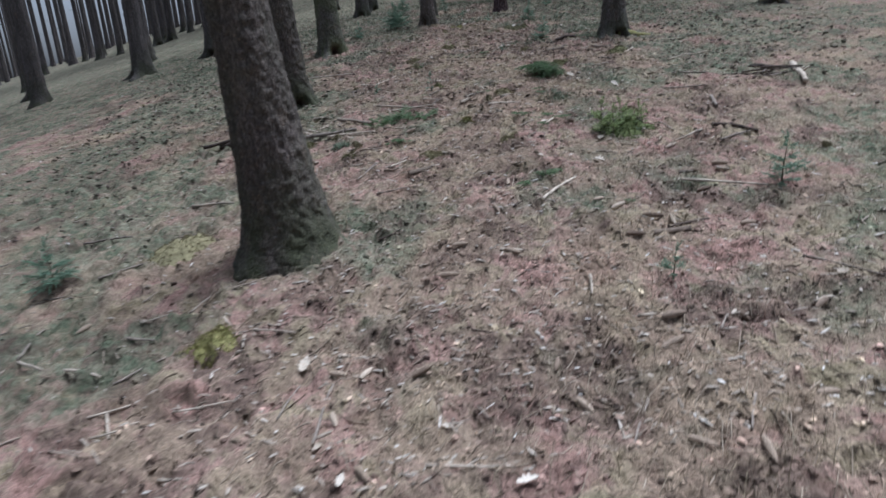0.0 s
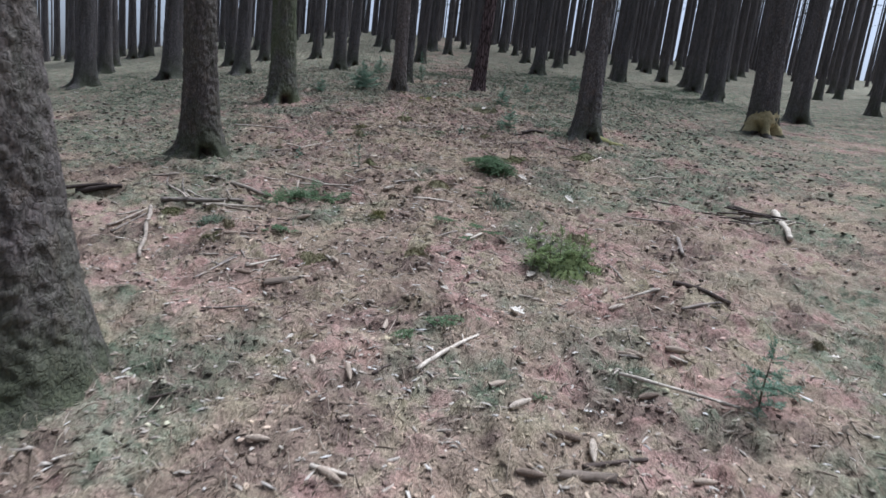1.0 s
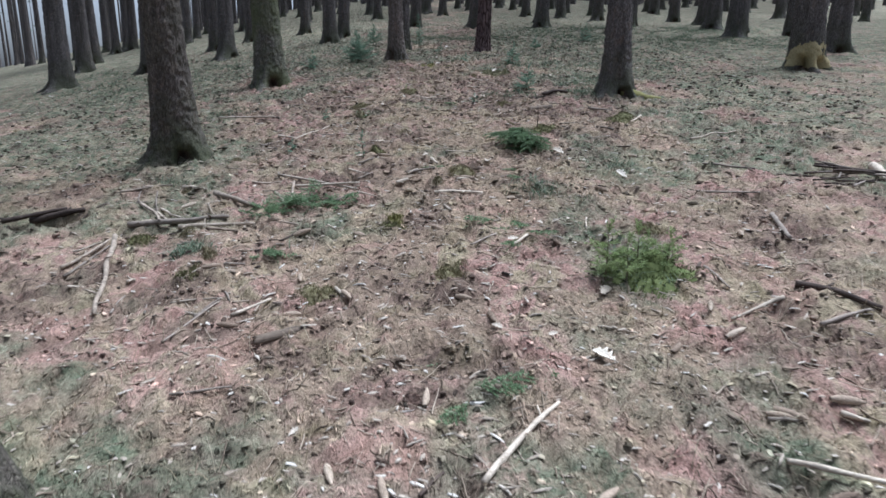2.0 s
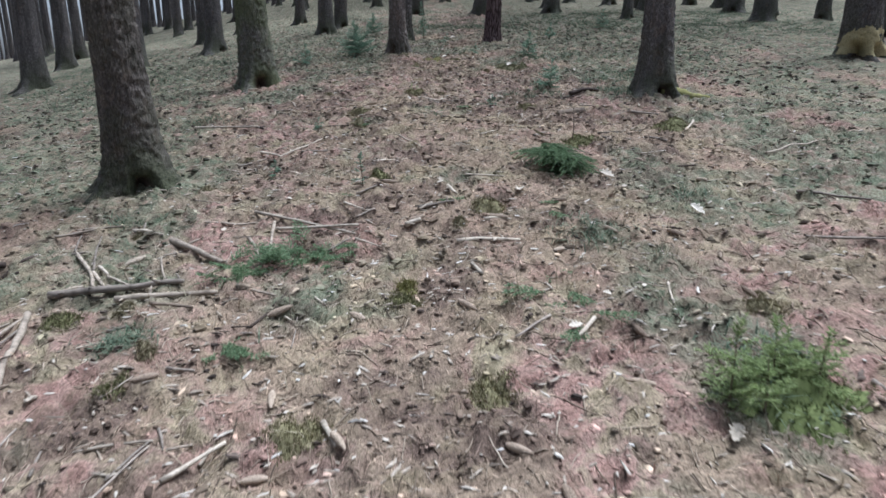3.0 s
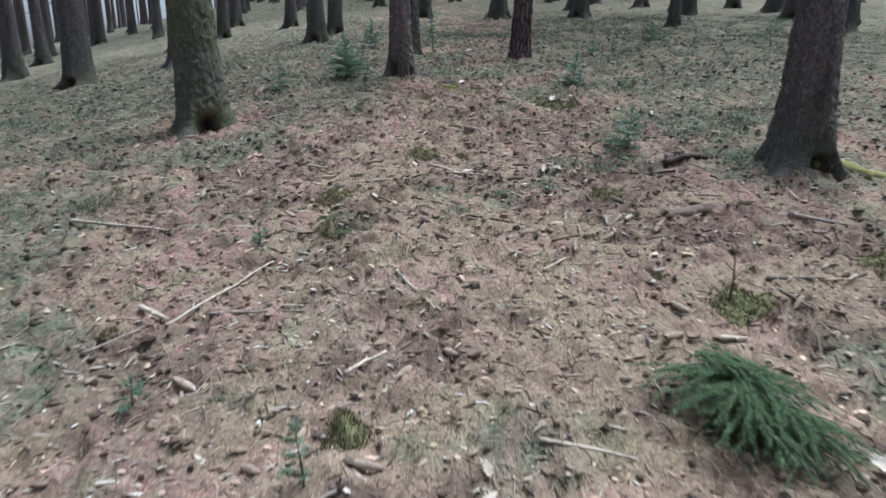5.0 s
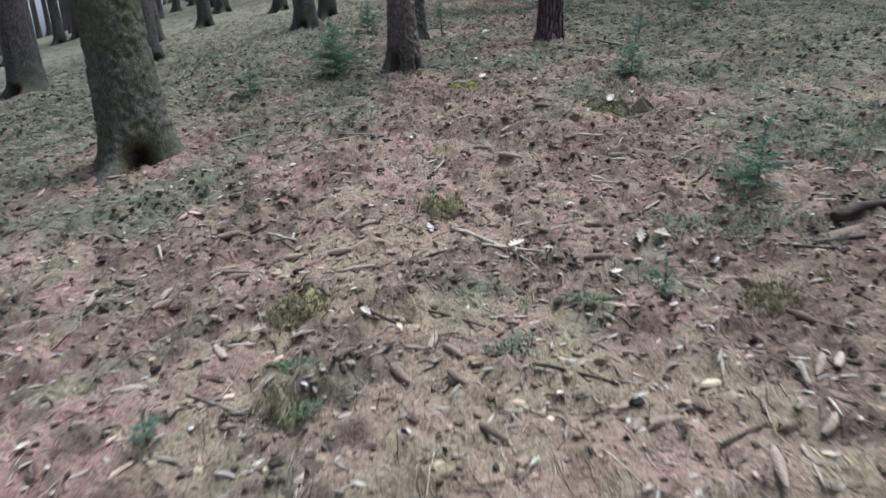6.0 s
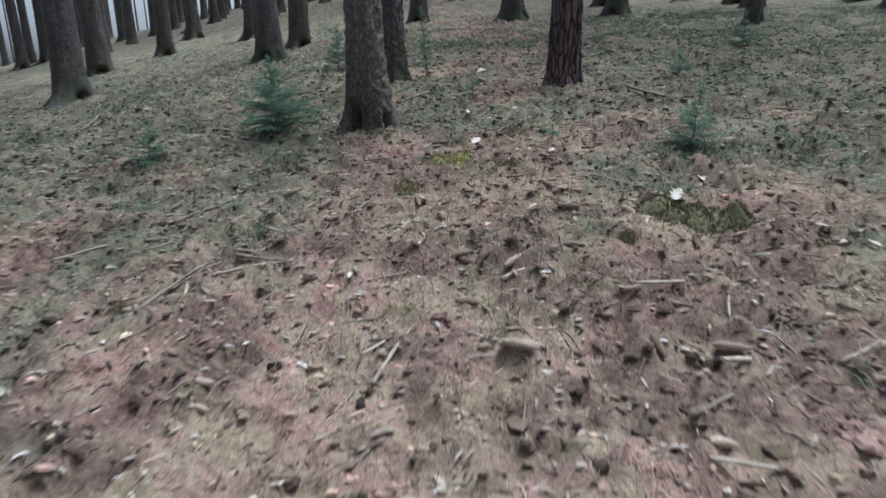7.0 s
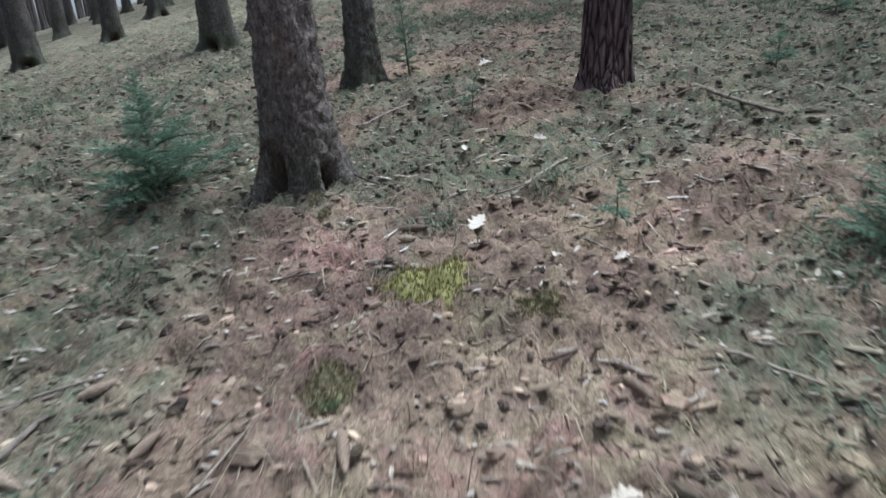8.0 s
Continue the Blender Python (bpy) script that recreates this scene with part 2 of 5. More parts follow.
def spruce_bark(name="spruce_bark", amount=0.9, dark=(0.042, 0.046, 0.03), light=(0.1, 0.107, 0.066), tone_by=(1.0, 1.0, 1.0), high=0.15):
    """Scaly bark with green algae towards the foot of the tree."""
    m = Mat(name, 0.92, 0.2)
    v = m.mapped((1.0, 1.0, 0.42))
    shift = m.node("TexNoise", Scale=16.0, Detail=3.0)
    m.link(v, shift.inputs["Vector"])
    bent = m.t.nodes.new("ShaderNodeVectorMath")
    bent.operation = "MULTIPLY_ADD"
    bent.inputs[1].default_value = (0.09, 0.09, 0.09)
    m.link(shift.outputs["Color"], bent.inputs[0])
    m.link(v, bent.inputs[2])
    bv = bent.outputs["Vector"]
    plates = m.cells(42, bv, "DISTANCE_TO_EDGE")
    tone = m.ramp(m.cells(42, bv, "F1", "Color"), [(0.0, 0.6), (0.6, 1.0), (1.0, 1.45)])
    grain = m.noise(60, 5, 0.72, v)
    streak = m.noise(9, 5, 0.65, m.mapped((1.0, 1.0, 0.12)), warp=0.3)
    stain = m.noise(2.6, 5, 0.65, m.mapped((1.0, 1.0, 0.6)))
    base = m.ramp(grain, [(0.28, (0.05, 0.044, 0.045)), (0.52, (0.158, 0.138, 0.138)), (0.78, (0.37, 0.325, 0.312))])
    base = m.mix(1.0, base, tone_by, "MULTIPLY")
    base = m.mix(0.6, base, tone, "MULTIPLY")
    base = m.mix(1.0, base, m.ramp(streak, [(0.34, 0.6), (0.62, 1.15)]), "MULTIPLY")
    base = m.mix(1.0, base, m.ramp(plates, [(0.0, 0.5), (0.05, 1.0)]), "MULTIPLY")
    chips = m.ramp(m.cells(17, bv, "F1", "Color"), [(0.80, 0.0), (0.86, 0.32)])
    base = m.mix(chips, base, m.ramp(grain, [(0.3, (0.09, 0.062, 0.05)), (0.7, (0.29, 0.205, 0.165))]))
    algae = m.ramp(grain, [(0.3, dark), (0.7, light)])
    low = m.node("SeparateXYZ")
    m.link(m.co, low.inputs["Vector"])
    rise = m.ramp(low.outputs["Z"], [(0.08, amount), (0.6, amount * 0.6), (1.0, amount * high)])
    wet = m.mix(1.0, m.ramp(stain, [(0.36, 0.3), (0.56, 1.0)]), rise, "MULTIPLY")
    # no algae in the hollows; darker brown there stands in for shade
    hollow_shade = m.t.nodes.new("ShaderNodeAttribute")
    hollow_shade.attribute_name = "hollow_shade"
    dark_brown = m.ramp(grain, [(0.3, (0.05, 0.037, 0.028)), (0.7, (0.13, 0.098, 0.075))])
    m.colour(m.mix(m.ramp(hollow_shade.outputs["Fac"], [(0.25, 0.0), (0.6, 1.0)]), m.mix(wet, base, algae), dark_brown))
    n = m.bump(m.ramp(plates, [(0.0, 0.0), (0.16, 1.0)]), 0.7, 0.01)
    n = m.bump(streak, 0.6, 0.02, n)
    m.bump(grain, 0.7, 0.008, n)
    return m.m


def ridged_bark():
    m = Mat("ridged_red_bark", 0.9, 0.2)
    v = m.mapped((1.0, 1.0, 0.16))
    plates = m.cells(20, v, "DISTANCE_TO_EDGE")
    grain = m.noise(40, 5, 0.7, v)
    base = m.ramp(grain, [(0.3, (0.07, 0.05, 0.053)), (0.55, (0.2, 0.14, 0.138)), (0.8, (0.35, 0.255, 0.245))])
    m.colour(m.mix(1.0, base, m.ramp(plates, [(0.0, 0.16), (0.16, 1.0)]), "MULTIPLY"))
    n = m.bump(m.ramp(plates, [(0.0, 0.0), (0.25, 1.0)]), 1.0, 0.025)
    m.bump(grain, 0.5, 0.006, n)
    return m.m


def varied(name, stops, rough=0.85, grain=40, per="island", spec=0.2, bump=0.3, thin=0.0):
    """A material whose pieces take their tone from a ramp."""
    m = Mat(name, rough, spec)
    tone = m.ramp(m.island() if per == "island" else m.per_object(), stops)
    wear = m.ramp(m.noise(grain, 4, 0.7), [(0.3, 0.55), (0.7, 1.1)])
    tone = m.mix(1.0, tone, wear, "MULTIPLY")
    m.colour(tone)
    if thin:
        m.thin(tone, thin)
    if bump:
        m.bump(m.noise(grain * 2, 3, 0.6), bump, 0.003)
    return m.m


FLOOR = floor_material()
BARK = spruce_bark()
OLD_BARK = spruce_bark("dark_old_spruce_bark", 0.95, (0.035, 0.038, 0.026), (0.1, 0.11, 0.06), (0.9, 0.84, 0.8), high=0.4)
GREY_BARK = spruce_bark("grey_brown_spruce_bark", 0.5, tone_by=(1.3, 1.25, 1.17))
RED_BARK = ridged_bark()
MOSSY_BARK = spruce_bark("mossy_spruce_bark", 1.0, (0.065, 0.074, 0.04), (0.165, 0.18, 0.1), high=0.9)
NEEDLES = varied("spruce_needles", [(0.0, (0.025, 0.055, 0.03)), (0.5, (0.045, 0.095, 0.05)), (1.0, (0.08, 0.14, 0.07))], 0.6)
LITTER = strewn_material("dry_needles", [(0.0, 0.5), (0.35, 0.85), (0.7, 1.15), (0.93, 1.5), (1.0, 2.1)])

# ---- the forest floor: one sheet, finest along the way ----


def graded(lo, fine_lo, fine_hi, hi, step, grow):
    mid = list(np.arange(fine_lo, fine_hi, step))
    up, s, v = [], step, fine_hi
    while v < hi:
        up.append(v)
        s *= grow
        v += s
    up.append(hi)
    down, s, v = [], step, fine_lo
    while v > lo:
        s *= grow
        v -= s
        down.append(max(v, lo))
    return np.array(down[::-1] + mid + up)


gx = graded(-400, -2.6, 5.4, 400, 0.025, 1.045)
gy = graded(-300, 1.6, 19.0, 500, 0.027, 1.035)
GX, GY = np.meshgrid(gx, gy)
GZ = ground(GX, GY)
floor_mesh = raw_mesh("ground", np.stack([GX, GY, GZ], -1).reshape(-1, 3), grid_faces(len(gy), len(gx)))


def floor_marks(me):
    """Store how mossy and how churned the floor is under each vertex."""
    v = np.empty(len(me.vertices) * 3, np.float32)
    me.vertices.foreach_get("co", v)
    v = v.reshape(-1, 3)
    for key, values in (("moss", moss_and_falloff(v[:, 0], v[:, 1])), ("bare_soil", churned(v[:, 0], v[:, 1])), ("straw", straw_cover(v[:, 0], v[:, 1]))):
        me.attributes.new(key, "FLOAT", "POINT").data.foreach_set("value", np.ascontiguousarray(values, np.float32))


floor_marks(floor_mesh)
floor = part("ground", floor_mesh, FLOOR)
tagged(floor, "sloping forest floor of brown needle litter, moss and dark soil", "ground", kind="structure")


# ---- trees ----
def trunk_mesh(r, height, seed, sides, fine, flare=0.8, lobes=4, ridged=False, relief=1.0, lean=(0.0, 0.0), hollows=(), swell=0.22):
    """A tapered trunk with root flares and uneven bark; fine: row spacing on the lowest three metres."""
    rng = np.random.RandomState(seed)
    z = np.concatenate([np.arange(-0.35, 0.6, fine), np.arange(0.6, 3.2, fine * 1.3), np.linspace(3.2, 9, 14), np.linspace(10, height, 8)])
    a = np.linspace(0, 2 * math.pi, sides, endpoint=False)
    Z, A = np.meshgrid(z, a, indexing="ij")
    h = np.maximum(Z, 0)
    rad = 0.93 * r * (1 - 0.88 * (h / height) ** 1.1) * (1 + 0.22 * np.exp(-h / 0.13) + 0.12 * np.exp(-h / 0.4) + swell * np.exp(-h / 1.2))
    lobe = 0
    for k in range(lobes):
        at = (k + rng.uniform(-0.3, 0.3)) / lobes * 6.283
        sharp = rng.uniform(6, 15)
        lobe = lobe + np.exp(sharp * (np.cos(A - at) - 1)) * rng.uniform(0.55, 1.25)
    drop = np.maximum(Z + 0.06, 0)
    rad = rad + r * flare * lobe * (1.0 * np.exp(-drop / 0.11) + 0.42 * np.exp(-drop / 0.34))
    rad = rad - r * 0.3 * (1 - np.clip(lobe, 0, 1)) * np.exp(-drop / 0.16)
    # mask of the hollows, where the shade colour is painted
    hollow_shade = np.zeros_like(A)
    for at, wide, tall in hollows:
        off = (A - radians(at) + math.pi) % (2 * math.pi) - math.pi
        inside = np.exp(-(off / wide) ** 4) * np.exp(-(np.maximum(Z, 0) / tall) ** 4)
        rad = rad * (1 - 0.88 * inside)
        hollow_shade = np.maximum(hollow_shade, inside)
    u, w = np.cos(A) * 3, np.sin(A) * 3
    rad = rad * (1 + 0.07 * (fbm(u + Z * 0.9, w + seed, 3, seed) - 0.5))
    fade = np.clip((9 - Z) / 6, 0, 1)
    if ridged:
        deep = np.abs(fbm(A / 6.283 * 26 + 1.2 * vnoise(Z * 2.2, A * 2, 3), Z * 1.6, 2, seed + 3) - 0.5) * 2
        rad = rad + relief * fade * (0.030 * np.minimum(deep * 2.2, 1) - 0.014)
    else:
        circ = A * r
        scale = fbm(circ * 30 + 0.7 * vnoise(circ * 9, Z * 9, seed), Z * 19, 3, seed + 5)
        rad = rad + relief * fade * 0.018 * (np.clip((scale - 0.36) * 4, 0, 1) - 0.5)
    x = rad * np.cos(A) + lean[0] * h
    y = rad * np.sin(A) + lean[1] * h
    # the seam closes smoothly
    verts = np.stack([x, y, Z], -1)
    blend = np.linspace(0, 1, max(3, sides // 12))
    k = len(blend)
    for i, b in enumerate(blend):
        j = sides - k + i
        ro = np.hypot(verts[:, j, 0] - lean[0] * h[:, j], verts[:, j, 1] - lean[1] * h[:, j])
        rs = np.hypot(verts[:, 0, 0] - lean[0] * h[:, 0], verts[:, 0, 1] - lean[1] * h[:, 0])
        rn = ro * (1 - b) + rs * b
        verts[:, j, 0] = rn * math.cos(a[j]) + lean[0] * h[:, j]
        verts[:, j, 1] = rn * math.sin(a[j]) + lean[1] * h[:, j]
    me = raw_mesh("trunk", verts.reshape(-1, 3), grid_faces(len(z), sides, True))
    me.attributes.new("hollow_shade", "FLOAT", "POINT").data.foreach_set("value", np.ascontiguousarray(hollow_shade.ravel(), np.float32))
    return me


def spray_mesh(name, base, top, reach, count, seed):
    """A spruce crown: whorls of drooping boughs hung with small needle sprays."""
    rng = np.random.RandomState(seed)
    verts, faces = [], []
    for i in range(count):
        f = (i + rng.uniform(0, 0.8)) / count
        z0 = base + (top - base) * f
        length = reach * (1 - f) ** 0.75 * rng.uniform(0.6, 1.15) + 0.25
        ang = i * 2.4 + rng.uniform(-0.4, 0.4)
        d = np.array([math.cos(ang), math.sin(ang), 0])
        side = np.array([-d[1], d[0], 0])
        pieces = max(4, int(length * 3.6))
        for k in range(pieces):
            s = (k + 0.6) / pieces
            droop = -0.35 * length * s ** 1.6 + 0.12 * length * s
            p = d * length * s + np.array([0, 0, z0 + droop])
            for sg in (-1, 1):
                w = (0.5 * (1 - s) + 0.16) * rng.uniform(0.7, 1.3)
                tip = p + side * sg * w + d * w * 0.7 - np.array([0, 0, rng.uniform(0.05, 0.35) * w])
                q = p + d * 0.16 * rng.uniform(0.7, 1.4)
                n = len(verts)
                verts += [p, tip, q + np.array([0, 0, -0.05])]
                faces.append((n, n + 1, n + 2))
    return raw_mesh(name, np.array(verts), np.array(faces), False)


CROWNS = [spray_mesh("crown", b, t, rch, 30, sd) for b, t, rch, sd in ((12.5, 25, 2.5, 1), (13.5, 27, 2.2, 2), (12.0, 23, 2.7, 3), (14.0, 28, 2.4, 4))]
TREE_LABEL = "tall grey-brown spruce trunk with mossy flared roots, crown high above"


def tree(x, y, d, seed, sides=20, fine=0.12, label=TREE_LABEL, bark=BARK, **shape):
    t = new("spruce_tree")
    t.location = (x, y, float(np.mean(ground(x + np.cos(np.arange(8)) * d, y + np.sin(np.arange(8)) * d))) - 0.06)
    part("trunk", trunk_mesh(d / 2, 25, seed, sides, fine, **shape), bark, t)
    crown = part("crown", CROWNS[seed % 4], NEEDLES, t, "dark green needle boughs")
    crown.rotation_euler[2] = seed * 1.7
    return tagged(t, label, "tree", "trees of the spruce forest")


# the trees that the way passes nearest
tree(-0.74, 4.62, 0.385, 1, 150, 0.013, "thick spruce trunk with scaly bark and mossy flared base", OLD_BARK, flare=0.26, lobes=9, relief=0.85, swell=0.95, lean=(-0.095, 0.0))
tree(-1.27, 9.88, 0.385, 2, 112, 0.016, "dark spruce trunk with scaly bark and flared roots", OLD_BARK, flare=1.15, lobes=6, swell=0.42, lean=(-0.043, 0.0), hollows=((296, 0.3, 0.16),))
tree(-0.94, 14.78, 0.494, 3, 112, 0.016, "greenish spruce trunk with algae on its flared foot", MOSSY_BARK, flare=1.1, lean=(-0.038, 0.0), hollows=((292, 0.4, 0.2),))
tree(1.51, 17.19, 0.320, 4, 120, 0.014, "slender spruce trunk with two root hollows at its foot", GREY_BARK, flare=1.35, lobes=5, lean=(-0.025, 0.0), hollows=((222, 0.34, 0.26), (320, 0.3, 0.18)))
tree(3.74, 18.62, 0.322, 5, 120, 0.014, "reddish trunk with deep vertical bark ridges", RED_BARK, ridged=True, flare=0.3, lean=(0.025, 0.0))
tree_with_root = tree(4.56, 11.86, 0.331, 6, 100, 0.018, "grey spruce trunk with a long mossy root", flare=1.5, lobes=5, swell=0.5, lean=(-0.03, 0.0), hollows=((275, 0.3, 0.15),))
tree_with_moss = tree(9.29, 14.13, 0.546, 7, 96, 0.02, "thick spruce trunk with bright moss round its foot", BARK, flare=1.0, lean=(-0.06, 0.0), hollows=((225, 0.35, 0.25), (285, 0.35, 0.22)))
tree(1.83, 19.60, 0.255, 8, 90, 0.02)
# left of the way, right of it, and the row behind
LEFT = [(-7.10, 20.40, 0.50), (-5.05, 21.20, 0.52), (-4.40, 26.20, 0.42), (-3.20, 22.00, 0.43), (-8.80, 26.00, 0.46), (-10.41, 31.09, 0.38), (-3.55, 28.10, 0.33),
        (-4.10, 33.00, 0.38), (-5.70, 39.07, 0.44), (-11.62, 39.18, 0.41), (-12.22, 38.42, 0.37), (-12.69, 41.33, 0.40), (-12.65, 36.37, 0.38)]
MIDDLE = [(-0.28, 23.30, 0.40), (0.09, 24.95, 0.36), (-1.53, 28.81, 0.33), (1.46, 35.38, 0.35), (2.80, 28.30, 0.40), (4.90, 36.80, 0.37), (5.01, 27.11, 0.45), (7.55, 26.90, 0.43),
          (8.33, 29.94, 0.39), (8.95, 35.06, 0.38), (1.12, 40.98, 0.40), (-5.92, 43.90, 0.38)]
RIGHT = [(11.52, 28.48, 0.42), (14.41, 27.38, 0.53), (12.20, 21.40, 0.55), (13.70, 21.00, 0.34), (12.00, 16.80, 0.46), (8.88, 23.22, 0.26), (11.00, 26.70, 0.41), (13.40, 24.90, 0.50),
         (14.31, 29.83, 0.43), (11.12, 30.61, 0.42), (10.17, 33.07, 0.41), (16.37, 36.26, 0.45), (20.00, 34.28, 0.44), (29.96, 34.97, 0.48), (26.40, 30.44, 0.48), (28.18, 29.95, 0.51)]
placed = [(-0.70, 4.51), (-1.24, 9.84), (-0.94, 14.78), (1.51, 17.19), (3.85, 18.48), (4.56, 11.86), (9.29, 14.13), (1.82, 19.75)]
for k, (tx, ty, td) in enumerate(LEFT + MIDDLE + RIGHT):
    tree(tx, ty, td, 20 + k, 40, 0.05, flare=1.0, hollows=((220 + 37 * (k % 4), 0.35, 0.15),), lean=(0.02 * math.sin(k * 2.3), 0.015 * math.cos(k * 1.7)))
    placed.append((tx, ty))
# the forest goes on all round
rng = np.random.RandomState(5)
far_spots = []
for _ in range(9000):
    tx, ty = rng.uniform(-48, 52), rng.uniform(-22, 86)
    if ty > 12 and not -0.45 * ty - 7 < tx < 0.45 * ty + 16:
        continue
    in_clear = -9.5 < tx < 16 + 0.25 * max(0, ty - 15) and -6 < ty < 33
    if in_clear or (abs(tx) < 5 and ty < 2):
        continue
    if 33 < ty < 46 and rng.rand() < 0.35 or tx < -0.22 * ty and ty > 25 and rng.rand() < 0.9:
        continue
    if min((tx - a) ** 2 + (ty - b) ** 2 for a, b in placed) < (3.1 if ty < 38 else 2.5) ** 2:
        continue
    placed.append((tx, ty))
    far_spots.append((tx, ty))
far_spots.sort(key=lambda p: math.hypot(p[0] - 2, p[1] - 8))
FAR_TRUNKS = [trunk_mesh(0.175, 25, 90 + k, 16, 0.12, relief=0.6, flare=1.0) for k in range(4)]
for k, (tx, ty) in enumerate(far_spots[:235]):
    t = new("spruce_tree")
    t.location = (tx, ty, float(slope(tx, ty)) - 0.03)
    s = rng.uniform(0.85, 1.25)
    trunk = part("trunk", FAR_TRUNKS[k % 4], BARK, t)
    trunk.scale = (s, s, 1)
    trunk.rotation_euler[2] = k * 2.1
    part("crown", CROWNS[k % 4], NEEDLES, t).rotation_euler[2] = k * 1.3
    tagged(t, "spruce trunk standing far off in the plantation", "tree", "trees of the spruce forest")


def many(meshes, spots, scales):
    """Copies of small meshes, joined: arrays of verts and faces."""
    verts, faces, n = [], [], 0
    for k, ((px, py), s) in enumerate(zip(spots, scales)):
        v, f = meshes[k % len(meshes)]
        a = k * 1.9
        c, q = math.cos(a), math.sin(a)
        w = np.stack([(v[:, 0] * c - v[:, 1] * q) * s + px, (v[:, 0] * q + v[:, 1] * c) * s + py, v[:, 2] + float(slope(px, py))], -1)
        verts.append(w)
        faces.append(f + n)
        n += len(v)
    return np.concatenate(verts), np.concatenate(faces)


def arrays(me):
    v = np.empty(len(me.vertices) * 3, np.float32)
    me.vertices.foreach_get("co", v)
    f = np.empty(len(me.loops), np.int32)
    me.loops.foreach_get("vertex_index", f)
    return v.reshape(-1, 3), f.reshape(len(me.polygons), -1)


rest = far_spots[235:]
sizes = rng.uniform(0.85, 1.25, len(rest))
poles = [arrays(trunk_mesh(0.17, 25, 190 + k, 8, 0.9, relief=0.3)) for k in range(3)]
tops = [arrays(spray_mesh("crown", 12.5 + k, 25 + k, 2.4, 18, 40 + k)) for k in range(3)]
tagged(part("far_trunks", raw_mesh("far_trunks", *many(poles, rest, sizes)), BARK), "dense trunks of the spruce wood far behind", "woods", kind="stuff")
tagged(part("far_crowns", raw_mesh("far_crowns", *many(tops, rest, sizes), False), NEEDLES), "dark needle crowns of the wood far behind", "woods", kind="stuff")


def far_pole(height, r):
    """A plain tapered trunk for the far edge of the wood."""
    z = np.array([-1.0, 0.4, 4.0, 12.0, height])
    a = np.linspace(0, 2 * math.pi, 6, endpoint=False)
    Z, A = np.meshgrid(z, a, indexing="ij")
    rad = r * (1 - 0.85 * np.maximum(Z, 0) / height) * (1 + 0.4 * np.exp(-np.maximum(Z, 0) / 0.4))
    return np.stack([rad * np.cos(A), rad * np.sin(A), Z], -1).reshape(-1, 3), grid_faces(5, 6, True)


edge_rng = np.random.RandomState(15)
edge_spots = []
while len(edge_spots) < 700:
    way, far = radians(edge_rng.uniform(-40, 58)), edge_rng.uniform(62, 150)
    if way < -0.2 and edge_rng.rand() < 0.6:
        continue
    edge_spots.append((2 + far * math.sin(way), 8 + far * math.cos(way)))
edge_sizes = edge_rng.uniform(0.8, 1.3, len(edge_spots))
edge_tops = [arrays(spray_mesh("crown", 11 + k, 24 + k, 2.6, 9, 140 + k)) for k in range(3)]
tagged(part("far_edge_trunks", raw_mesh("far_edge_trunks", *many([far_pole(24, 0.15), far_pole(26, 0.13)], edge_spots, edge_sizes)), BARK), "thin trunks closing the view deep in the wood", "woods", kind="stuff")
tagged(part("far_edge_crowns", raw_mesh("far_edge_crowns", *many(edge_tops, edge_spots, edge_sizes), False), NEEDLES), "dark needle crowns deep in the wood", "woods", kind="stuff")

# ---- materials of the small things ----
def wood(name, dark, light, rough=0.85):
    m = Mat(name, rough, 0.2)
    grain = m.noise(30, 5, 0.7, m.mapped((0.25, 3.0, 3.0)), warp=0.4)
    spots = m.noise(14, 4, 0.6)
    c = m.ramp(grain, [(0.3, dark), (0.68, light)])
    c = m.mix(m.ramp(spots, [(0.5, 0.0), (0.66, 0.6)]), c, tuple(v * 0.45 for v in dark))
    tone = m.ramp(m.per_object(), [(0.0, 0.7), (1.0, 1.15)])
    m.colour(m.mix(1.0, c, tone, "MULTIPLY"))
    m.bump(grain, 0.5, 0.003)
    return m.m


WOODS = {
    "p": wood("weathered_barkless_wood", (0.31, 0.255, 0.2), (0.63, 0.56, 0.465)),
    "t": wood("tan_dead_wood", (0.26, 0.21, 0.165), (0.55, 0.47, 0.385)),
    "g": wood("grey_dead_wood", (0.15, 0.125, 0.105), (0.39, 0.335, 0.285)),
    "b": wood("brown_barked_wood", (0.1, 0.078, 0.062), (0.29, 0.23, 0.18)),
    "d": wood("dark_rotting_bark", (0.035, 0.027, 0.023), (0.12, 0.09, 0.075)),
}
CONE_SKIN = varied("cone_scales", [(0.0, (0.19, 0.14, 0.105)), (0.3, (0.33, 0.255, 0.195)), (0.8, (0.5, 0.405, 0.315)), (1.0, (0.6, 0.51, 0.41))], 0.75, 90, "object")
PALE_LEAF = varied("bleached_oak_leaf", [(0.0, (0.42, 0.35, 0.27)), (0.5, (0.6, 0.53, 0.44)), (1.0, (0.72, 0.66, 0.57))], 0.7, 60, "object", bump=0.2)
MOSS = varied("cushion_moss", [(0.0, (0.17, 0.155, 0.082)), (0.45, (0.26, 0.24, 0.13)), (0.8, (0.35, 0.31, 0.185)), (1.0, (0.42, 0.335, 0.25))], 0.9)
OLD_MOSS = varied("old_dark_moss", [(0.0, (0.09, 0.09, 0.05)), (0.5, (0.175, 0.17, 0.092)), (0.85, (0.26, 0.24, 0.14)), (1.0, (0.33, 0.26, 0.19))], 0.9)
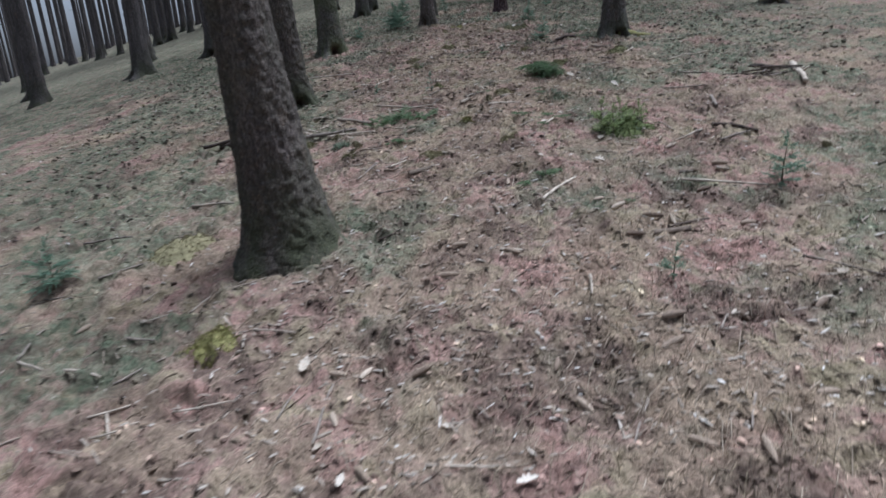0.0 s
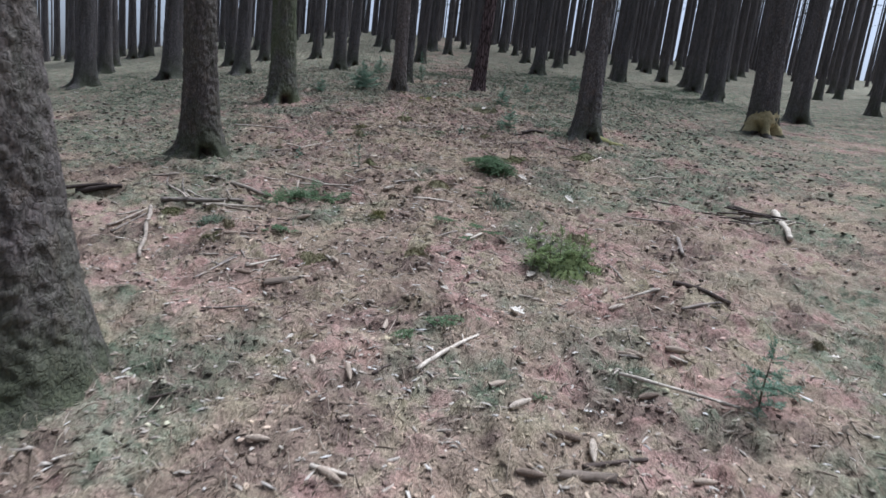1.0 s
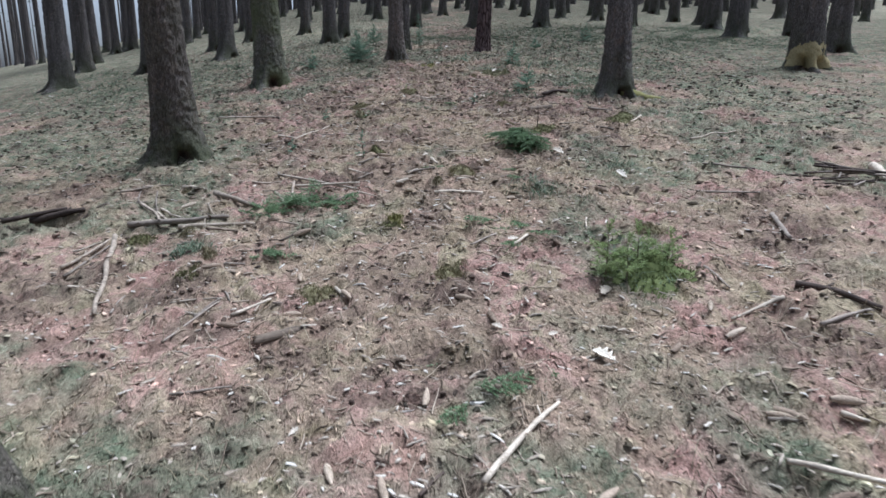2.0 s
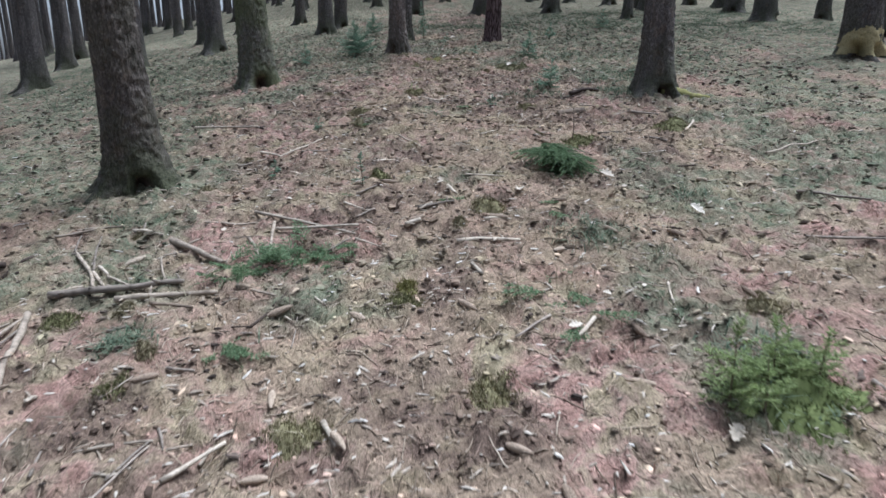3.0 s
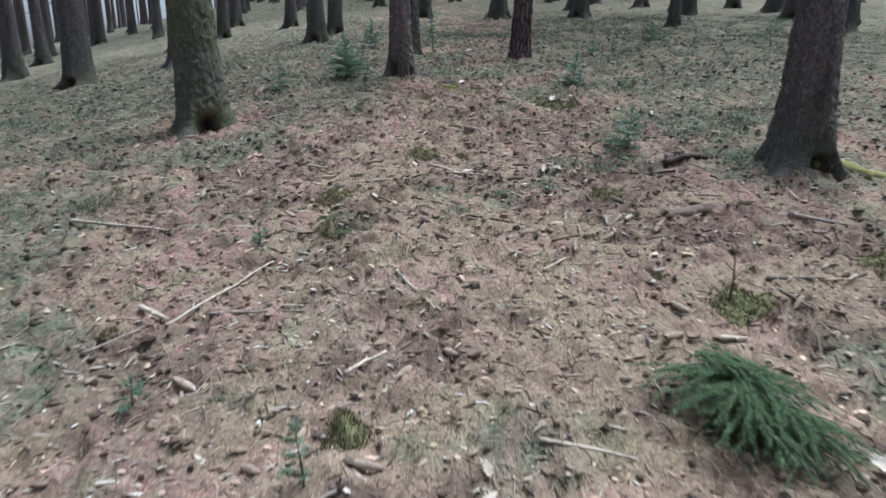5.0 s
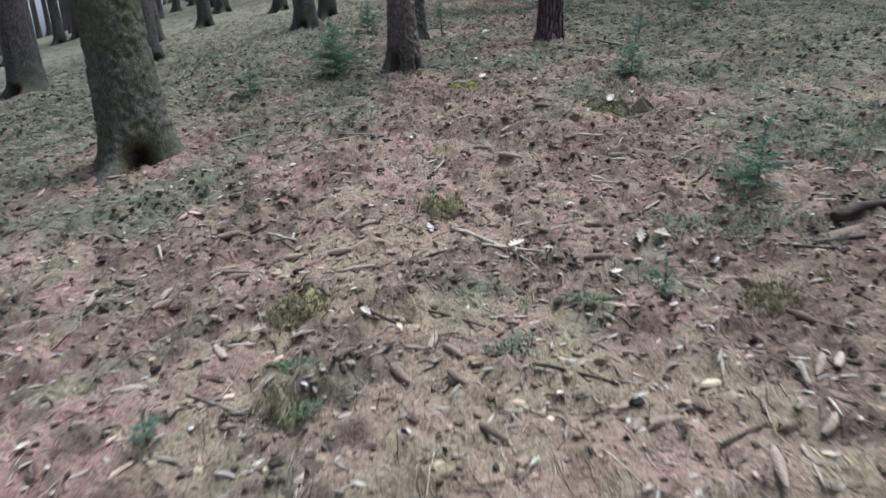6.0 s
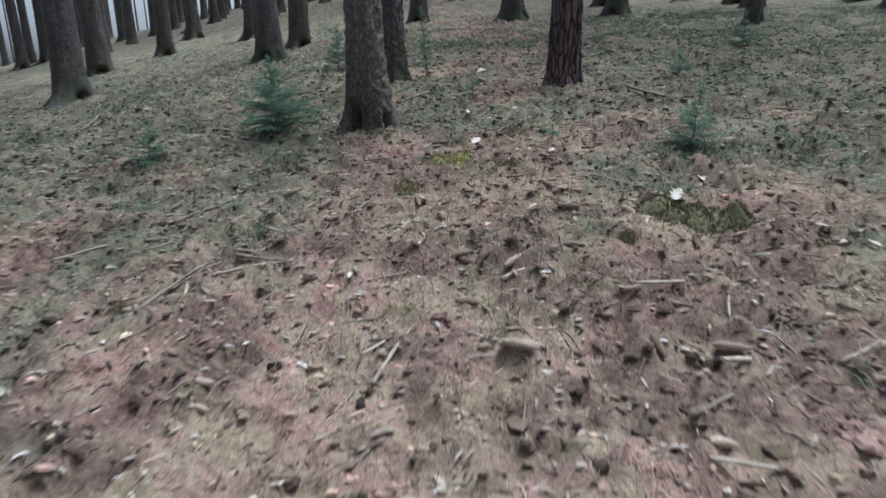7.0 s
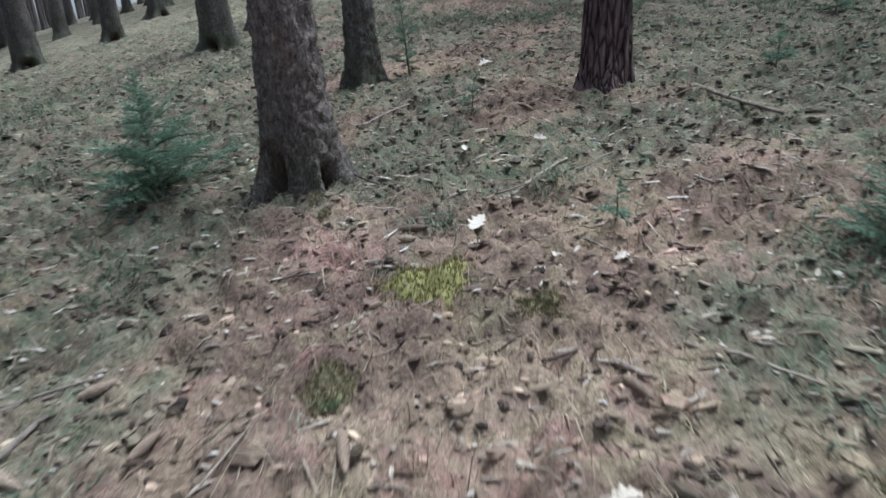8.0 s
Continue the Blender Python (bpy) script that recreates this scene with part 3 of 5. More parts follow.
LIME_MOSS = varied("bright_moss", [(0.0, (0.11, 0.11, 0.055)), (0.5, (0.185, 0.185, 0.085)), (0.8, (0.26, 0.25, 0.13)), (1.0, (0.34, 0.28, 0.19))], 0.9)
YELLOW_MOSS = varied("yellow_moss", [(0.0, (0.165, 0.16, 0.06)), (0.5, (0.275, 0.265, 0.1)), (0.8, (0.37, 0.345, 0.15)), (1.0, (0.45, 0.36, 0.22))], 0.9)
GREEN_MOSS = varied("fresh_green_moss", [(0.0, (0.07, 0.095, 0.035)), (0.5, (0.125, 0.155, 0.055)), (0.85, (0.18, 0.2, 0.08)), (1.0, (0.25, 0.24, 0.13))], 0.9)
DARK_MOSS = varied("dark_olive_moss", [(0.0, (0.17, 0.152, 0.09)), (0.5, (0.28, 0.25, 0.15)), (0.85, (0.38, 0.33, 0.21)), (1.0, (0.42, 0.34, 0.26))], 0.9)
FRESH = varied("fresh_spruce_needles", [(0.0, (0.11, 0.17, 0.095)), (0.5, (0.21, 0.31, 0.17)), (1.0, (0.33, 0.44, 0.25))], 0.55, thin=0.4)
BUSH_GREEN = varied("light_green_needles", [(0.0, (0.2, 0.27, 0.11)), (0.5, (0.36, 0.45, 0.2)), (1.0, (0.48, 0.55, 0.29))], 0.6, thin=0.5)
SEEDLING_GREEN = varied("seedling_needles", [(0.0, (0.135, 0.22, 0.155)), (0.5, (0.24, 0.365, 0.262)), (1.0, (0.345, 0.475, 0.35))], 0.6, thin=0.45)
STEM = wood("green_brown_stem", (0.06, 0.05, 0.035), (0.2, 0.16, 0.11))
GRASS = strewn_material("dry_and_green_grass", [(0.0, 0.7), (0.5, 1.1), (0.9, 1.6), (1.0, 2.1)])
SHOOTS = strewn_material("moss_and_litter_shoots", [(0.0, 0.5), (0.5, 0.95), (1.0, 1.5)])
HERB = varied("low_green_herbs", [(0.0, (0.1, 0.14, 0.095)), (0.5, (0.165, 0.215, 0.145)), (0.85, (0.23, 0.275, 0.185)), (1.0, (0.3, 0.29, 0.21))], 0.7, thin=0.3)
CLOD = strewn_material("soil_clods", [(0.0, 0.2), (0.4, 0.6), (0.85, 0.95), (1.0, 1.3)])
CHIP = strewn_material("bark_and_wood_chips", [(0.0, 0.22), (0.45, 0.6), (0.75, 1.3), (1.0, 2.3)])
STRAW = varied("thin_dead_twigs", [(0.0, (0.1, 0.075, 0.055)), (0.35, (0.2, 0.155, 0.115)), (0.7, (0.36, 0.29, 0.22)), (1.0, (0.52, 0.44, 0.35))], 0.85, 60)
STRAW_BLADE = varied("dry_grass_stalks", [(0.0, (0.17, 0.13, 0.085)), (0.4, (0.3, 0.245, 0.165)), (0.8, (0.42, 0.36, 0.255)), (1.0, (0.55, 0.49, 0.37))], 0.8, 60, thin=0.25)
DARK_BARK = varied("dark_bark_pieces", [(0.0, (0.04, 0.031, 0.026)), (0.6, (0.1, 0.077, 0.064)), (1.0, (0.18, 0.14, 0.115))], 0.9)
FLECK = varied("bleached_wood_flecks", [(0.0, (0.3, 0.25, 0.2)), (0.6, (0.47, 0.41, 0.34)), (0.9, (0.6, 0.55, 0.48)), (1.0, (0.75, 0.72, 0.67))], 0.85)


# ---- builders of many small pieces at once ----
def strewn(n, rng, y0=1.0, y1=24.0, wide=1.0):
    """Spots on the floor, thickest along the way and thinning out with distance from it."""
    y = y0 + (y1 - y0) * rng.rand(n) ** 1.15
    spread = (1.2 + 0.115 * y) * wide
    x = 0.75 + 0.085 * y + rng.standard_normal(n) * spread
    return x, y


def ribbons(x, y, angle, length, width, lift, curl):
    """Flat bent strips lying on the floor: three stations each."""
    n = len(x)
    s = np.array([-0.5, 0.0, 0.5])
    dx, dy = np.cos(angle), np.sin(angle)
    bend = (curl * length)[:, None] * np.array([0.0, 1.0, 0.0]) * 0.3
    px = x[:, None] + dx[:, None] * length[:, None] * s - dy[:, None] * bend
    py = y[:, None] + dy[:, None] * length[:, None] * s + dx[:, None] * bend
    pz = ground(px, py) + lift[:, None] * np.array([0.4, 1.0, 0.4])
    w = width[:, None] * np.array([0.6, 1.0, 0.5]) * 0.5
    v = np.empty((n, 3, 2, 3))
    for k, sg in enumerate((-1, 1)):
        v[:, :, k, 0] = px - dy[:, None] * w * sg
        v[:, :, k, 1] = py + dx[:, None] * w * sg
        v[:, :, k, 2] = pz + 0.25 * w * sg
    base = (np.arange(n) * 6)[:, None, None]
    f = base + np.array([[0, 1, 3, 2], [2, 3, 5, 4]])[None]
    return v.reshape(-1, 3), f.reshape(-1, 4)


def blades(x, y, height, width, lean, angle):
    """Standing, bending blades: two quads each."""
    n = len(x)
    s = np.array([0.0, 0.55, 1.0])
    out = (lean * height)[:, None] * s ** 2
    px = x[:, None] + np.cos(angle)[:, None] * out
    py = y[:, None] + np.sin(angle)[:, None] * out
    pz = ground(x, y)[:, None] - 0.005 + height[:, None] * s * (1 - 0.35 * lean[:, None] * s)
    w = width[:, None] * np.array([1.0, 0.8, 0.2]) * 0.5
    side = angle + 1.57
    v = np.empty((n, 3, 2, 3))
    for k, sg in enumerate((-1, 1)):
        v[:, :, k, 0] = px + np.cos(side)[:, None] * w * sg
        v[:, :, k, 1] = py + np.sin(side)[:, None] * w * sg
        v[:, :, k, 2] = pz
    f = (np.arange(n) * 6)[:, None, None] + np.array([[0, 1, 3, 2], [2, 3, 5, 4]])[None]
    return v.reshape(-1, 3), f.reshape(-1, 4)


def thin_twigs(x, y, angle, length, radius, rng):
    """Four-sided bent twigs lying on the floor."""
    n = len(x)
    s = np.linspace(-0.5, 0.5, 5)
    dx, dy = np.cos(angle), np.sin(angle)
    off = np.cumsum(rng.standard_normal((n, 5)), 1) * 0.012 * length[:, None]
    px = x[:, None] + dx[:, None] * length[:, None] * s - dy[:, None] * off
    py = y[:, None] + dy[:, None] * length[:, None] * s + dx[:, None] * off
    g = ground(px, py)
    line = g[:, :1] + (g[:, -1:] - g[:, :1]) * (s + 0.5)
    pz = np.maximum(g, line) * 0.7 + g * 0.3 + radius[:, None] * 0.8
    rad = radius[:, None] * np.array([1.0, 0.95, 0.85, 0.7, 0.45])
    v = np.empty((n, 5, 4, 3))
    for k in range(4):
        c, q = math.cos(k * math.pi / 2), math.sin(k * math.pi / 2)
        v[:, :, k, 0] = px - dy[:, None] * rad * c
        v[:, :, k, 1] = py + dx[:, None] * rad * c
        v[:, :, k, 2] = pz + rad * q
    one = grid_faces(5, 4, True)
    f = (np.arange(n) * 20)[:, None, None] + one[None]
    return v.reshape(-1, 3), f.reshape(-1, 4)


def lumps(x, y, size, flat, rng, tall=0.75):
    """Rough half-buried clods."""
    ring = 7
    n = len(x)
    a = np.linspace(0, 2 * math.pi, ring, endpoint=False)
    lat = np.array([-0.35, 0.2, 0.7])
    v = np.empty((n, 3, ring, 3))
    jit = 1 + 0.9 * (rng.rand(n, 3, ring) - 0.5)
    for k, h in enumerate(lat):
        c = math.cos(h * 1.3)
        v[:, k, :, 0] = x[:, None] + size[:, None] * c * np.cos(a) * jit[:, k]
        v[:, k, :, 1] = y[:, None] + size[:, None] * c * np.sin(a) * jit[:, k] * flat[:, None]
        v[:, k, :, 2] = (ground(x, y)[:, None] + size[:, None] * math.sin(h * 1.3) * tall * jit[:, k])
    top = np.stack([x, y, ground(x, y) + size * 0.93 * tall], -1)[:, None, :]
    verts = np.concatenate([v.reshape(n, -1, 3), top], 1)
    k = 3 * ring + 1
    side = grid_faces(3, ring, True)
    cap = np.array([[2 * ring + i, 2 * ring + (i + 1) % ring, 3 * ring, 3 * ring] for i in range(ring)])
    tri = np.concatenate([side[:, [0, 1, 2]], side[:, [0, 2, 3]], cap[:, :3]])
    f = (np.arange(n) * k)[:, None, None] + tri[None]
    return verts.reshape(-1, 3), f.reshape(-1, 3)


def flakes(x, y, angle, length, width, thick, tilt, rng):
    """Small uneven plates with thickness."""
    n = len(x)
    corners = np.array([[-.5, -.12], [-.18, -.5], [.28, -.42], [.5, .1], [.12, .5], [-.34, .36]])
    j = corners[None] + 0.30 * (rng.rand(n, 6, 2) - 0.5)
    bow = rng.uniform(-0.3, 0.5, n)[:, None]
    c, q = np.cos(angle)[:, None], np.sin(angle)[:, None]
    v = np.empty((n, 2, 6, 3))
    for k, inset in enumerate((1.0, 0.72)):
        lx, ly = j[:, :, 0] * length[:, None] * inset, j[:, :, 1] * width[:, None] * inset
        v[:, k, :, 0], v[:, k, :, 1] = x[:, None] + lx * c - ly * q, y[:, None] + lx * q + ly * c
        v[:, k, :, 2] = ground(x, y)[:, None] + 0.003 + lx * tilt[:, None] - bow * lx ** 2 / length[:, None] + k * thick[:, None]
    ring = [[i, (i + 1) % 6, (i + 1) % 6 + 6, i + 6] for i in range(6)]
    box = np.array([[6, 7, 8, 9], [6, 9, 10, 11]] + ring)
    f = (np.arange(n) * 12)[:, None, None] + box[None]
    return v.reshape(-1, 3), f.reshape(-1, 4)


def litter(name, data, material, label, category, smooth=False):
    me = raw_mesh(name, *data, smooth)
    floor_marks(me)
    return tagged(part(name, me, material), label, category, kind="stuff")


# ---- the litter of the forest floor ----
rng = np.random.RandomState(11)
n = 170000
x, y = strewn(n, rng)
keep = rng.rand(n) < 1 - 0.4 * churned(x, y)
x, y = x[keep], y[keep]
n = len(x)
turn = rng.uniform(0, 6.283, n)
litter("needle_litter", ribbons(x, y, turn, rng.uniform(0.018, 0.055, n), rng.uniform(0.002, 0.005, n), rng.uniform(0.001, 0.012, n), rng.uniform(-0.6, 0.6, n)),
       LITTER, "dry brown needles and plant fibres strewn on the floor", "needle litter")

n = 14000
x, y = strewn(n, rng, 1.0, 26)
litter("fine_twigs", thin_twigs(x, y, rng.uniform(0, 6.283, n), rng.uniform(0.04, 0.17, n) * rng.uniform(0.5, 1.2, n), rng.uniform(0.0016, 0.0042, n), rng),
       STRAW, "thin dead twigs scattered over the litter", "twigs", True)

n = 16000
x, y = strewn(n, rng, 1.0, 26)
small = rng.rand(n) ** 2
litter("bark_chips", flakes(x, y, rng.uniform(0, 6.283, n), 0.01 + 0.045 * small, 0.007 + 0.026 * small, rng.uniform(0.002, 0.007, n), rng.uniform(-0.5, 0.5, n), rng),
       CHIP, "brown flakes of bark and wood on the litter", "bark chips")

n = 13000
x, y = strewn(n, rng, 2.0, 24, 1.05)
small = rng.rand(n) ** 1.6
litter("wood_flecks", flakes(x, y, rng.normal(0.0, 0.7, n), 0.02 + 0.075 * small, 0.006 + 0.013 * rng.rand(n), rng.uniform(0.002, 0.005, n), rng.uniform(-0.3, 0.3, n), rng),
       FLECK, "pale bleached splinters and leaf scraps on the litter", "wood flecks")

n = 4500
x, y = rng.uniform(-7, 12, n), rng.uniform(9, 27, n)
small = rng.rand(n) ** 1.6
litter("far_flecks", flakes(x, y, rng.normal(0.0, 0.7, n), 0.03 + 0.09 * small, 0.008 + 0.018 * rng.rand(n), rng.uniform(0.003, 0.007, n), rng.uniform(-0.3, 0.3, n), rng),
       FLECK, "pale splinters and leaf scraps under the farther trees", "wood flecks")

n = 5500
x, y = rng.uniform(-7, 12, n), rng.uniform(6, 26, n)
litter("dark_bark_pieces", flakes(x, y, rng.normal(0.0, 0.8, n), 0.02 + 0.06 * rng.rand(n) ** 2, 0.012 + 0.025 * rng.rand(n) ** 2, rng.uniform(0.004, 0.012, n), rng.uniform(-0.3, 0.3, n), rng),
       DARK_BARK, "dark pieces of bark and rotten wood in the litter", "bark pieces")

n = 42000
x, y = strewn(n, rng, 1.0, 30, 1.25)
keep = rng.rand(n) < 0.06 + 0.75 * churned(x, y)
x, y = x[keep], y[keep]
n = len(x)
litter("soil_clods", lumps(x, y, 0.005 + 0.017 * rng.rand(n) ** 2.2, rng.uniform(0.5, 1.3, n), rng), CLOD, "dark crumbs and clods of churned forest soil", "soil")

n = 6000
x, y = rng.uniform(-5, 7.5, n), rng.uniform(7, 21, n)
litter("humus_lumps", lumps(x, y, 0.012 + 0.03 * rng.rand(n) ** 2, rng.uniform(0.4, 1.2, n), rng, 0.5), CLOD, "low brown lumps of humus and matted litter", "soil")

n = 7000
x, y = rng.uniform(-6, 9, n), rng.uniform(9, 23, n)
small = rng.rand(n) ** 2
litter("wood_scraps", flakes(x, y, rng.normal(0.1, 0.7, n), 0.03 + 0.1 * small, 0.012 + 0.028 * rng.rand(n) ** 2, rng.uniform(0.004, 0.012, n), rng.uniform(-0.4, 0.4, n), rng),
       CHIP, "scraps of bark and broken wood lying among the moss", "bark chips")

n = 4200
x, y = rng.uniform(-6, 9, n), rng.uniform(10.5, 23, n)
keep = rng.rand(n) < 0.35 + 0.65 * (fbm(x * 1.1 + 2, y * 1.3, 3, 171) > 0.5)
x, y = x[keep], y[keep]
n = len(x)
litter("dark_clods", lumps(x, y, 0.009 + 0.024 * rng.rand(n) ** 2.5, rng.uniform(0.5, 1.4, n), rng, 0.7), DARK_BARK, "dark crumbly clods of peaty soil among the litter", "soil")

# dry and green grass in loose tufts
tufts = 3400
tx, ty = strewn(tufts, rng, 1.0, 34, 1.5)
per = 18
x = np.repeat(tx, per) + rng.standard_normal(tufts * per) * 0.04
y = np.repeat(ty, per) + rng.standard_normal(tufts * per) * 0.04
n = len(x)
litter("grass_tufts", blades(x, y, rng.uniform(0.02, 0.09, n), rng.uniform(0.002, 0.0045, n), rng.uniform(0.3, 1.4, n), rng.uniform(0, 6.283, n)),
       GRASS, "sparse dry and greenish grass blades in loose tufts", "grass")

# long dry stalks, standing and leaning
n = 13000
x, y = strewn(n, rng, 1.5, 21, 1.2)
x, y = np.concatenate([x, rng.uniform(0.2, 4.2, 3500)]), np.concatenate([y, rng.uniform(13.6, 16.8, 3500)])
n = len(x)
keep = rng.rand(n) < 0.25 + 0.75 * (fbm(x * 0.9 + 4, y * 0.8, 3, 131) > 0.52)
x, y = x[keep], y[keep]
n = len(x)
litter("dry_stalks", blades(x, y, rng.uniform(0.04, 0.17, n), rng.uniform(0.0022, 0.0044, n), rng.uniform(0.35, 1.6, n), rng.uniform(0, 6.283, n)),
       STRAW_BLADE, "long pale dry grass stalks leaning over the litter", "grass")

# short moss shoots where the floor is mossy
n = 200000
x, y = strewn(n, rng, 1.0, 28, 1.5)
keep = rng.rand(n) < moss_and_falloff(x, y) * 0.85
x, y = x[keep], y[keep]
n = len(x)
litter("moss_shoots", blades(x, y, rng.uniform(0.008, 0.032, n), rng.uniform(0.003, 0.007, n), rng.uniform(0.2, 1.2, n), rng.uniform(0, 6.283, n)),
       SHOOTS, "low green moss growing through the needle litter", "moss")

# low herbs and bramble in drifts to both sides and behind
HERB_DRIFTS = [(-3.78, 16.88, 1.19), (-5.44, 19.02, 1.10), (-2.68, 19.24, 0.96), (-2.06, 20.74, 0.95), (7.40, 18.11, 1.51), (9.80, 21.11, 1.93), (6.38, 21.95, 1.74), (11.86, 18.94, 1.55), (4.64, 21.98, 1.12), (12.09, 23.97, 1.95),
               (0.18, 21.55, 0.99), (2.68, 23.10, 1.33), (-6.50, 22.86, 1.30), (8.29, 25.18, 1.83), (4.71, 15.64, 0.66), (6.33, 14.90, 0.70), (3.74, 12.91, 0.45), (3.95, 13.4, 0.3), (3.35, 11.7, 0.22), (3.1, 10.9, 0.16), (1.6, 11.35, 0.07), (3.40, 12.40, 0.35), (4.14, 12.08, 0.40), (2.90, 12.22, 0.25), (4.62, 13.48, 0.52), (-1.33, 12.48, 0.35),
               (0.55, 16.35, 0.3), (0.95, 15.0, 0.18), (1.55, 15.1, 0.16), (3.35, 14.95, 0.2), (3.75, 15.6, 0.3), (2.25, 16.5, 0.14), (2.75, 16.75, 0.14), (-0.1, 16.0, 0.35), (-0.49, 6.93, 0.14), (0.13, 6.86, 0.12), (-0.44, 7.06, 0.1), (-1.03, 8.9, 0.14), (3.07, 8.25, 0.16), (2.21, 7.66, 0.16), (2.34, 5.9, 0.13), (2.55, 6.2, 0.25), (0.62, 17.45, 0.26), (3.84, 15.75, 0.2)]
hx, hy = [], []
for cx, cy, spread in HERB_DRIFTS:
    k = int((4000 if spread > 0.6 else 9000) * spread ** 2) + 60
    px, py = cx + rng.standard_normal(k) * spread * 0.75, cy + rng.standard_normal(k) * spread * 0.6
    clump = fbm(px * 2.4, py * 2.4, 3, 101) > 0.5
    hx.append(px[clump])
    hy.append(py[clump])
x, y = np.concatenate(hx), np.concatenate(hy)
n = len(x)
litter("low_herbs", blades(x, y, rng.uniform(0.02, 0.10, n), rng.uniform(0.004, 0.010, n), rng.uniform(0.5, 1.8, n), rng.uniform(0, 6.283, n)),
       HERB, "low dark green herbs in loose drifts under the trees", "herbs")


# ---- fallen sticks ----
def tube(path, radii, sides=8):
    """A closed tube along a path of points."""
    path = np.asarray(path, float)
    n = len(path)
    tang = np.gradient(path, axis=0)
    tang /= np.linalg.norm(tang, axis=1)[:, None] + 1e-9
    ref = np.array([0, 0, 1.0]) if abs(tang[0, 2]) < 0.9 else np.array([1.0, 0, 0])
    side = np.cross(tang, ref)
    side /= np.linalg.norm(side, axis=1)[:, None] + 1e-9
    up = np.cross(side, tang)
    a = np.linspace(0, 2 * math.pi, sides, endpoint=False)
    v = path[:, None, :] + np.asarray(radii)[:, None, None] * (np.cos(a)[None, :, None] * side[:, None, :] + np.sin(a)[None, :, None] * up[:, None, :])
    verts = np.concatenate([v.reshape(-1, 3), path[:1], path[-1:]])
    body = grid_faces(n, sides, True)
    i = np.arange(sides)
    j = (i + 1) % sides
    tri = np.concatenate([body[:, [0, 1, 2]], body[:, [0, 2, 3]],
                          np.stack([j, i, np.full(sides, n * sides)], -1), np.stack([(n - 1) * sides + i, (n - 1) * sides + j, np.full(sides, n * sides + 1)], -1)])
    return verts, tri


def joined(pieces):
    verts, faces, n = [], [], 0
    for v, f in pieces:
        verts.append(v)
        faces.append(f + n)
        n += len(v)
    return np.concatenate(verts), np.concatenate(faces)


STICK_WORDS = {"p": "pale weathered stick without bark, lying on the needle litter", "t": "tan half-barked stick lying on the brushwood and litter", "g": "grey dead stick lying on the forest floor", "b": "brown stick with its bark on, lying on a brushwood heap", "d": "dark rotting piece of wood on the litter"}
stick_rng = np.random.RandomState(3)


def stick(x1, y1, x2, y2, thick, tone, raised=0.0, label=""):
    length = math.hypot(x2 - x1, y2 - y1)
    r = thick / 172
    n = max(6, int(length * 24))
    s = np.linspace(0, 1, n)
    bend = np.cumsum(stick_rng.standard_normal(n)) * 0.003 * length + 0.024 * length / max(1.0, thick / 1.6) * stick_rng.uniform(-1, 1) * np.sin(s * math.pi)
    bend -= bend[0] + (bend[-1] - bend[0]) * s
    px = x1 + (x2 - x1) * s - (y2 - y1) / length * bend
    py = y1 + (y2 - y1) * s + (x2 - x1) / length * bend
    g = ground(px, py)
    line = g[0] + (g[-1] - g[0]) * s
    pz = np.maximum(line, g) + r * 0.75 + raised
    pz = np.convolve(np.pad(pz, 2, "edge"), np.ones(5) / 5, "valid")
    mid = np.array([px[n // 2], py[n // 2], g[n // 2]])
    path = np.stack([px, py, pz], -1) - mid
    radii = r * (1 - 0.35 * s) * (1 + 0.07 * stick_rng.standard_normal(n))
    pieces = [tube(path, radii)]
    for _ in range(int(length * 4 * stick_rng.rand()) + (thick > 1.6)):
        k = stick_rng.randint(1, n - 1)
        a = stick_rng.uniform(0, 6.28)
        way = np.array([math.cos(a), math.sin(a), stick_rng.uniform(0.0, 0.6)])
        ln = stick_rng.uniform(1.5, 4.5) * r
        pieces.append(tube([path[k], path[k] + way * ln * 0.6, path[k] + way * ln], [r * 0.5, r * 0.35, r * 0.22], 5))
    ob = part("stick", raw_mesh("stick", *joined(pieces)), WOODS[tone])
    ob.location = mid
    return tagged(ob, label or STICK_WORDS[tone], "stick", "fallen sticks on the forest floor")


def lay_sticks(rows):
    for row in rows:
        stick(*row)


lay_sticks([
    (0.06, 2.09, 0.39, 2.00, 1.2, "p"), (1.50, 2.17, 1.37, 1.98, 1.3, "g"), (1.08, 2.30, 0.89, 2.00, 1.3, "g"),
    (-1.16, 2.50, -0.96, 2.34, 1.8, "p"), (-0.43, 2.42, -0.36, 2.89, 1.4, "g"), (1.61, 2.65, 1.72, 2.78, 1.2, "g"),
    (2.18, 2.76, 2.26, 2.73, 2.0, "p"), (-1.64, 2.85, -1.47, 2.64, 1.4, "p"), (-0.61, 2.61, -0.53, 2.88, 1.0, "g"),
    (-1.60, 2.85, -1.39, 2.80, 1.3, "p"), (1.27, 2.87, 1.41, 2.82, 1.8, "p"), (-1.58, 3.02, -1.48, 2.79, 1.4, "p"),
    (0.40, 3.06, 0.61, 2.92, 1.1, "d"), (2.42, 3.20, 2.60, 2.80, 1.4, "g"), (1.17, 3.34, 1.10, 3.11, 1.7, "p"),
    (-1.98, 3.47, -1.74, 3.36, 2.0, "p"), (-2.42, 3.77, -2.14, 3.52, 1.7, "p"), (-1.74, 3.77, -1.53, 3.68, 1.6, "g"),
])
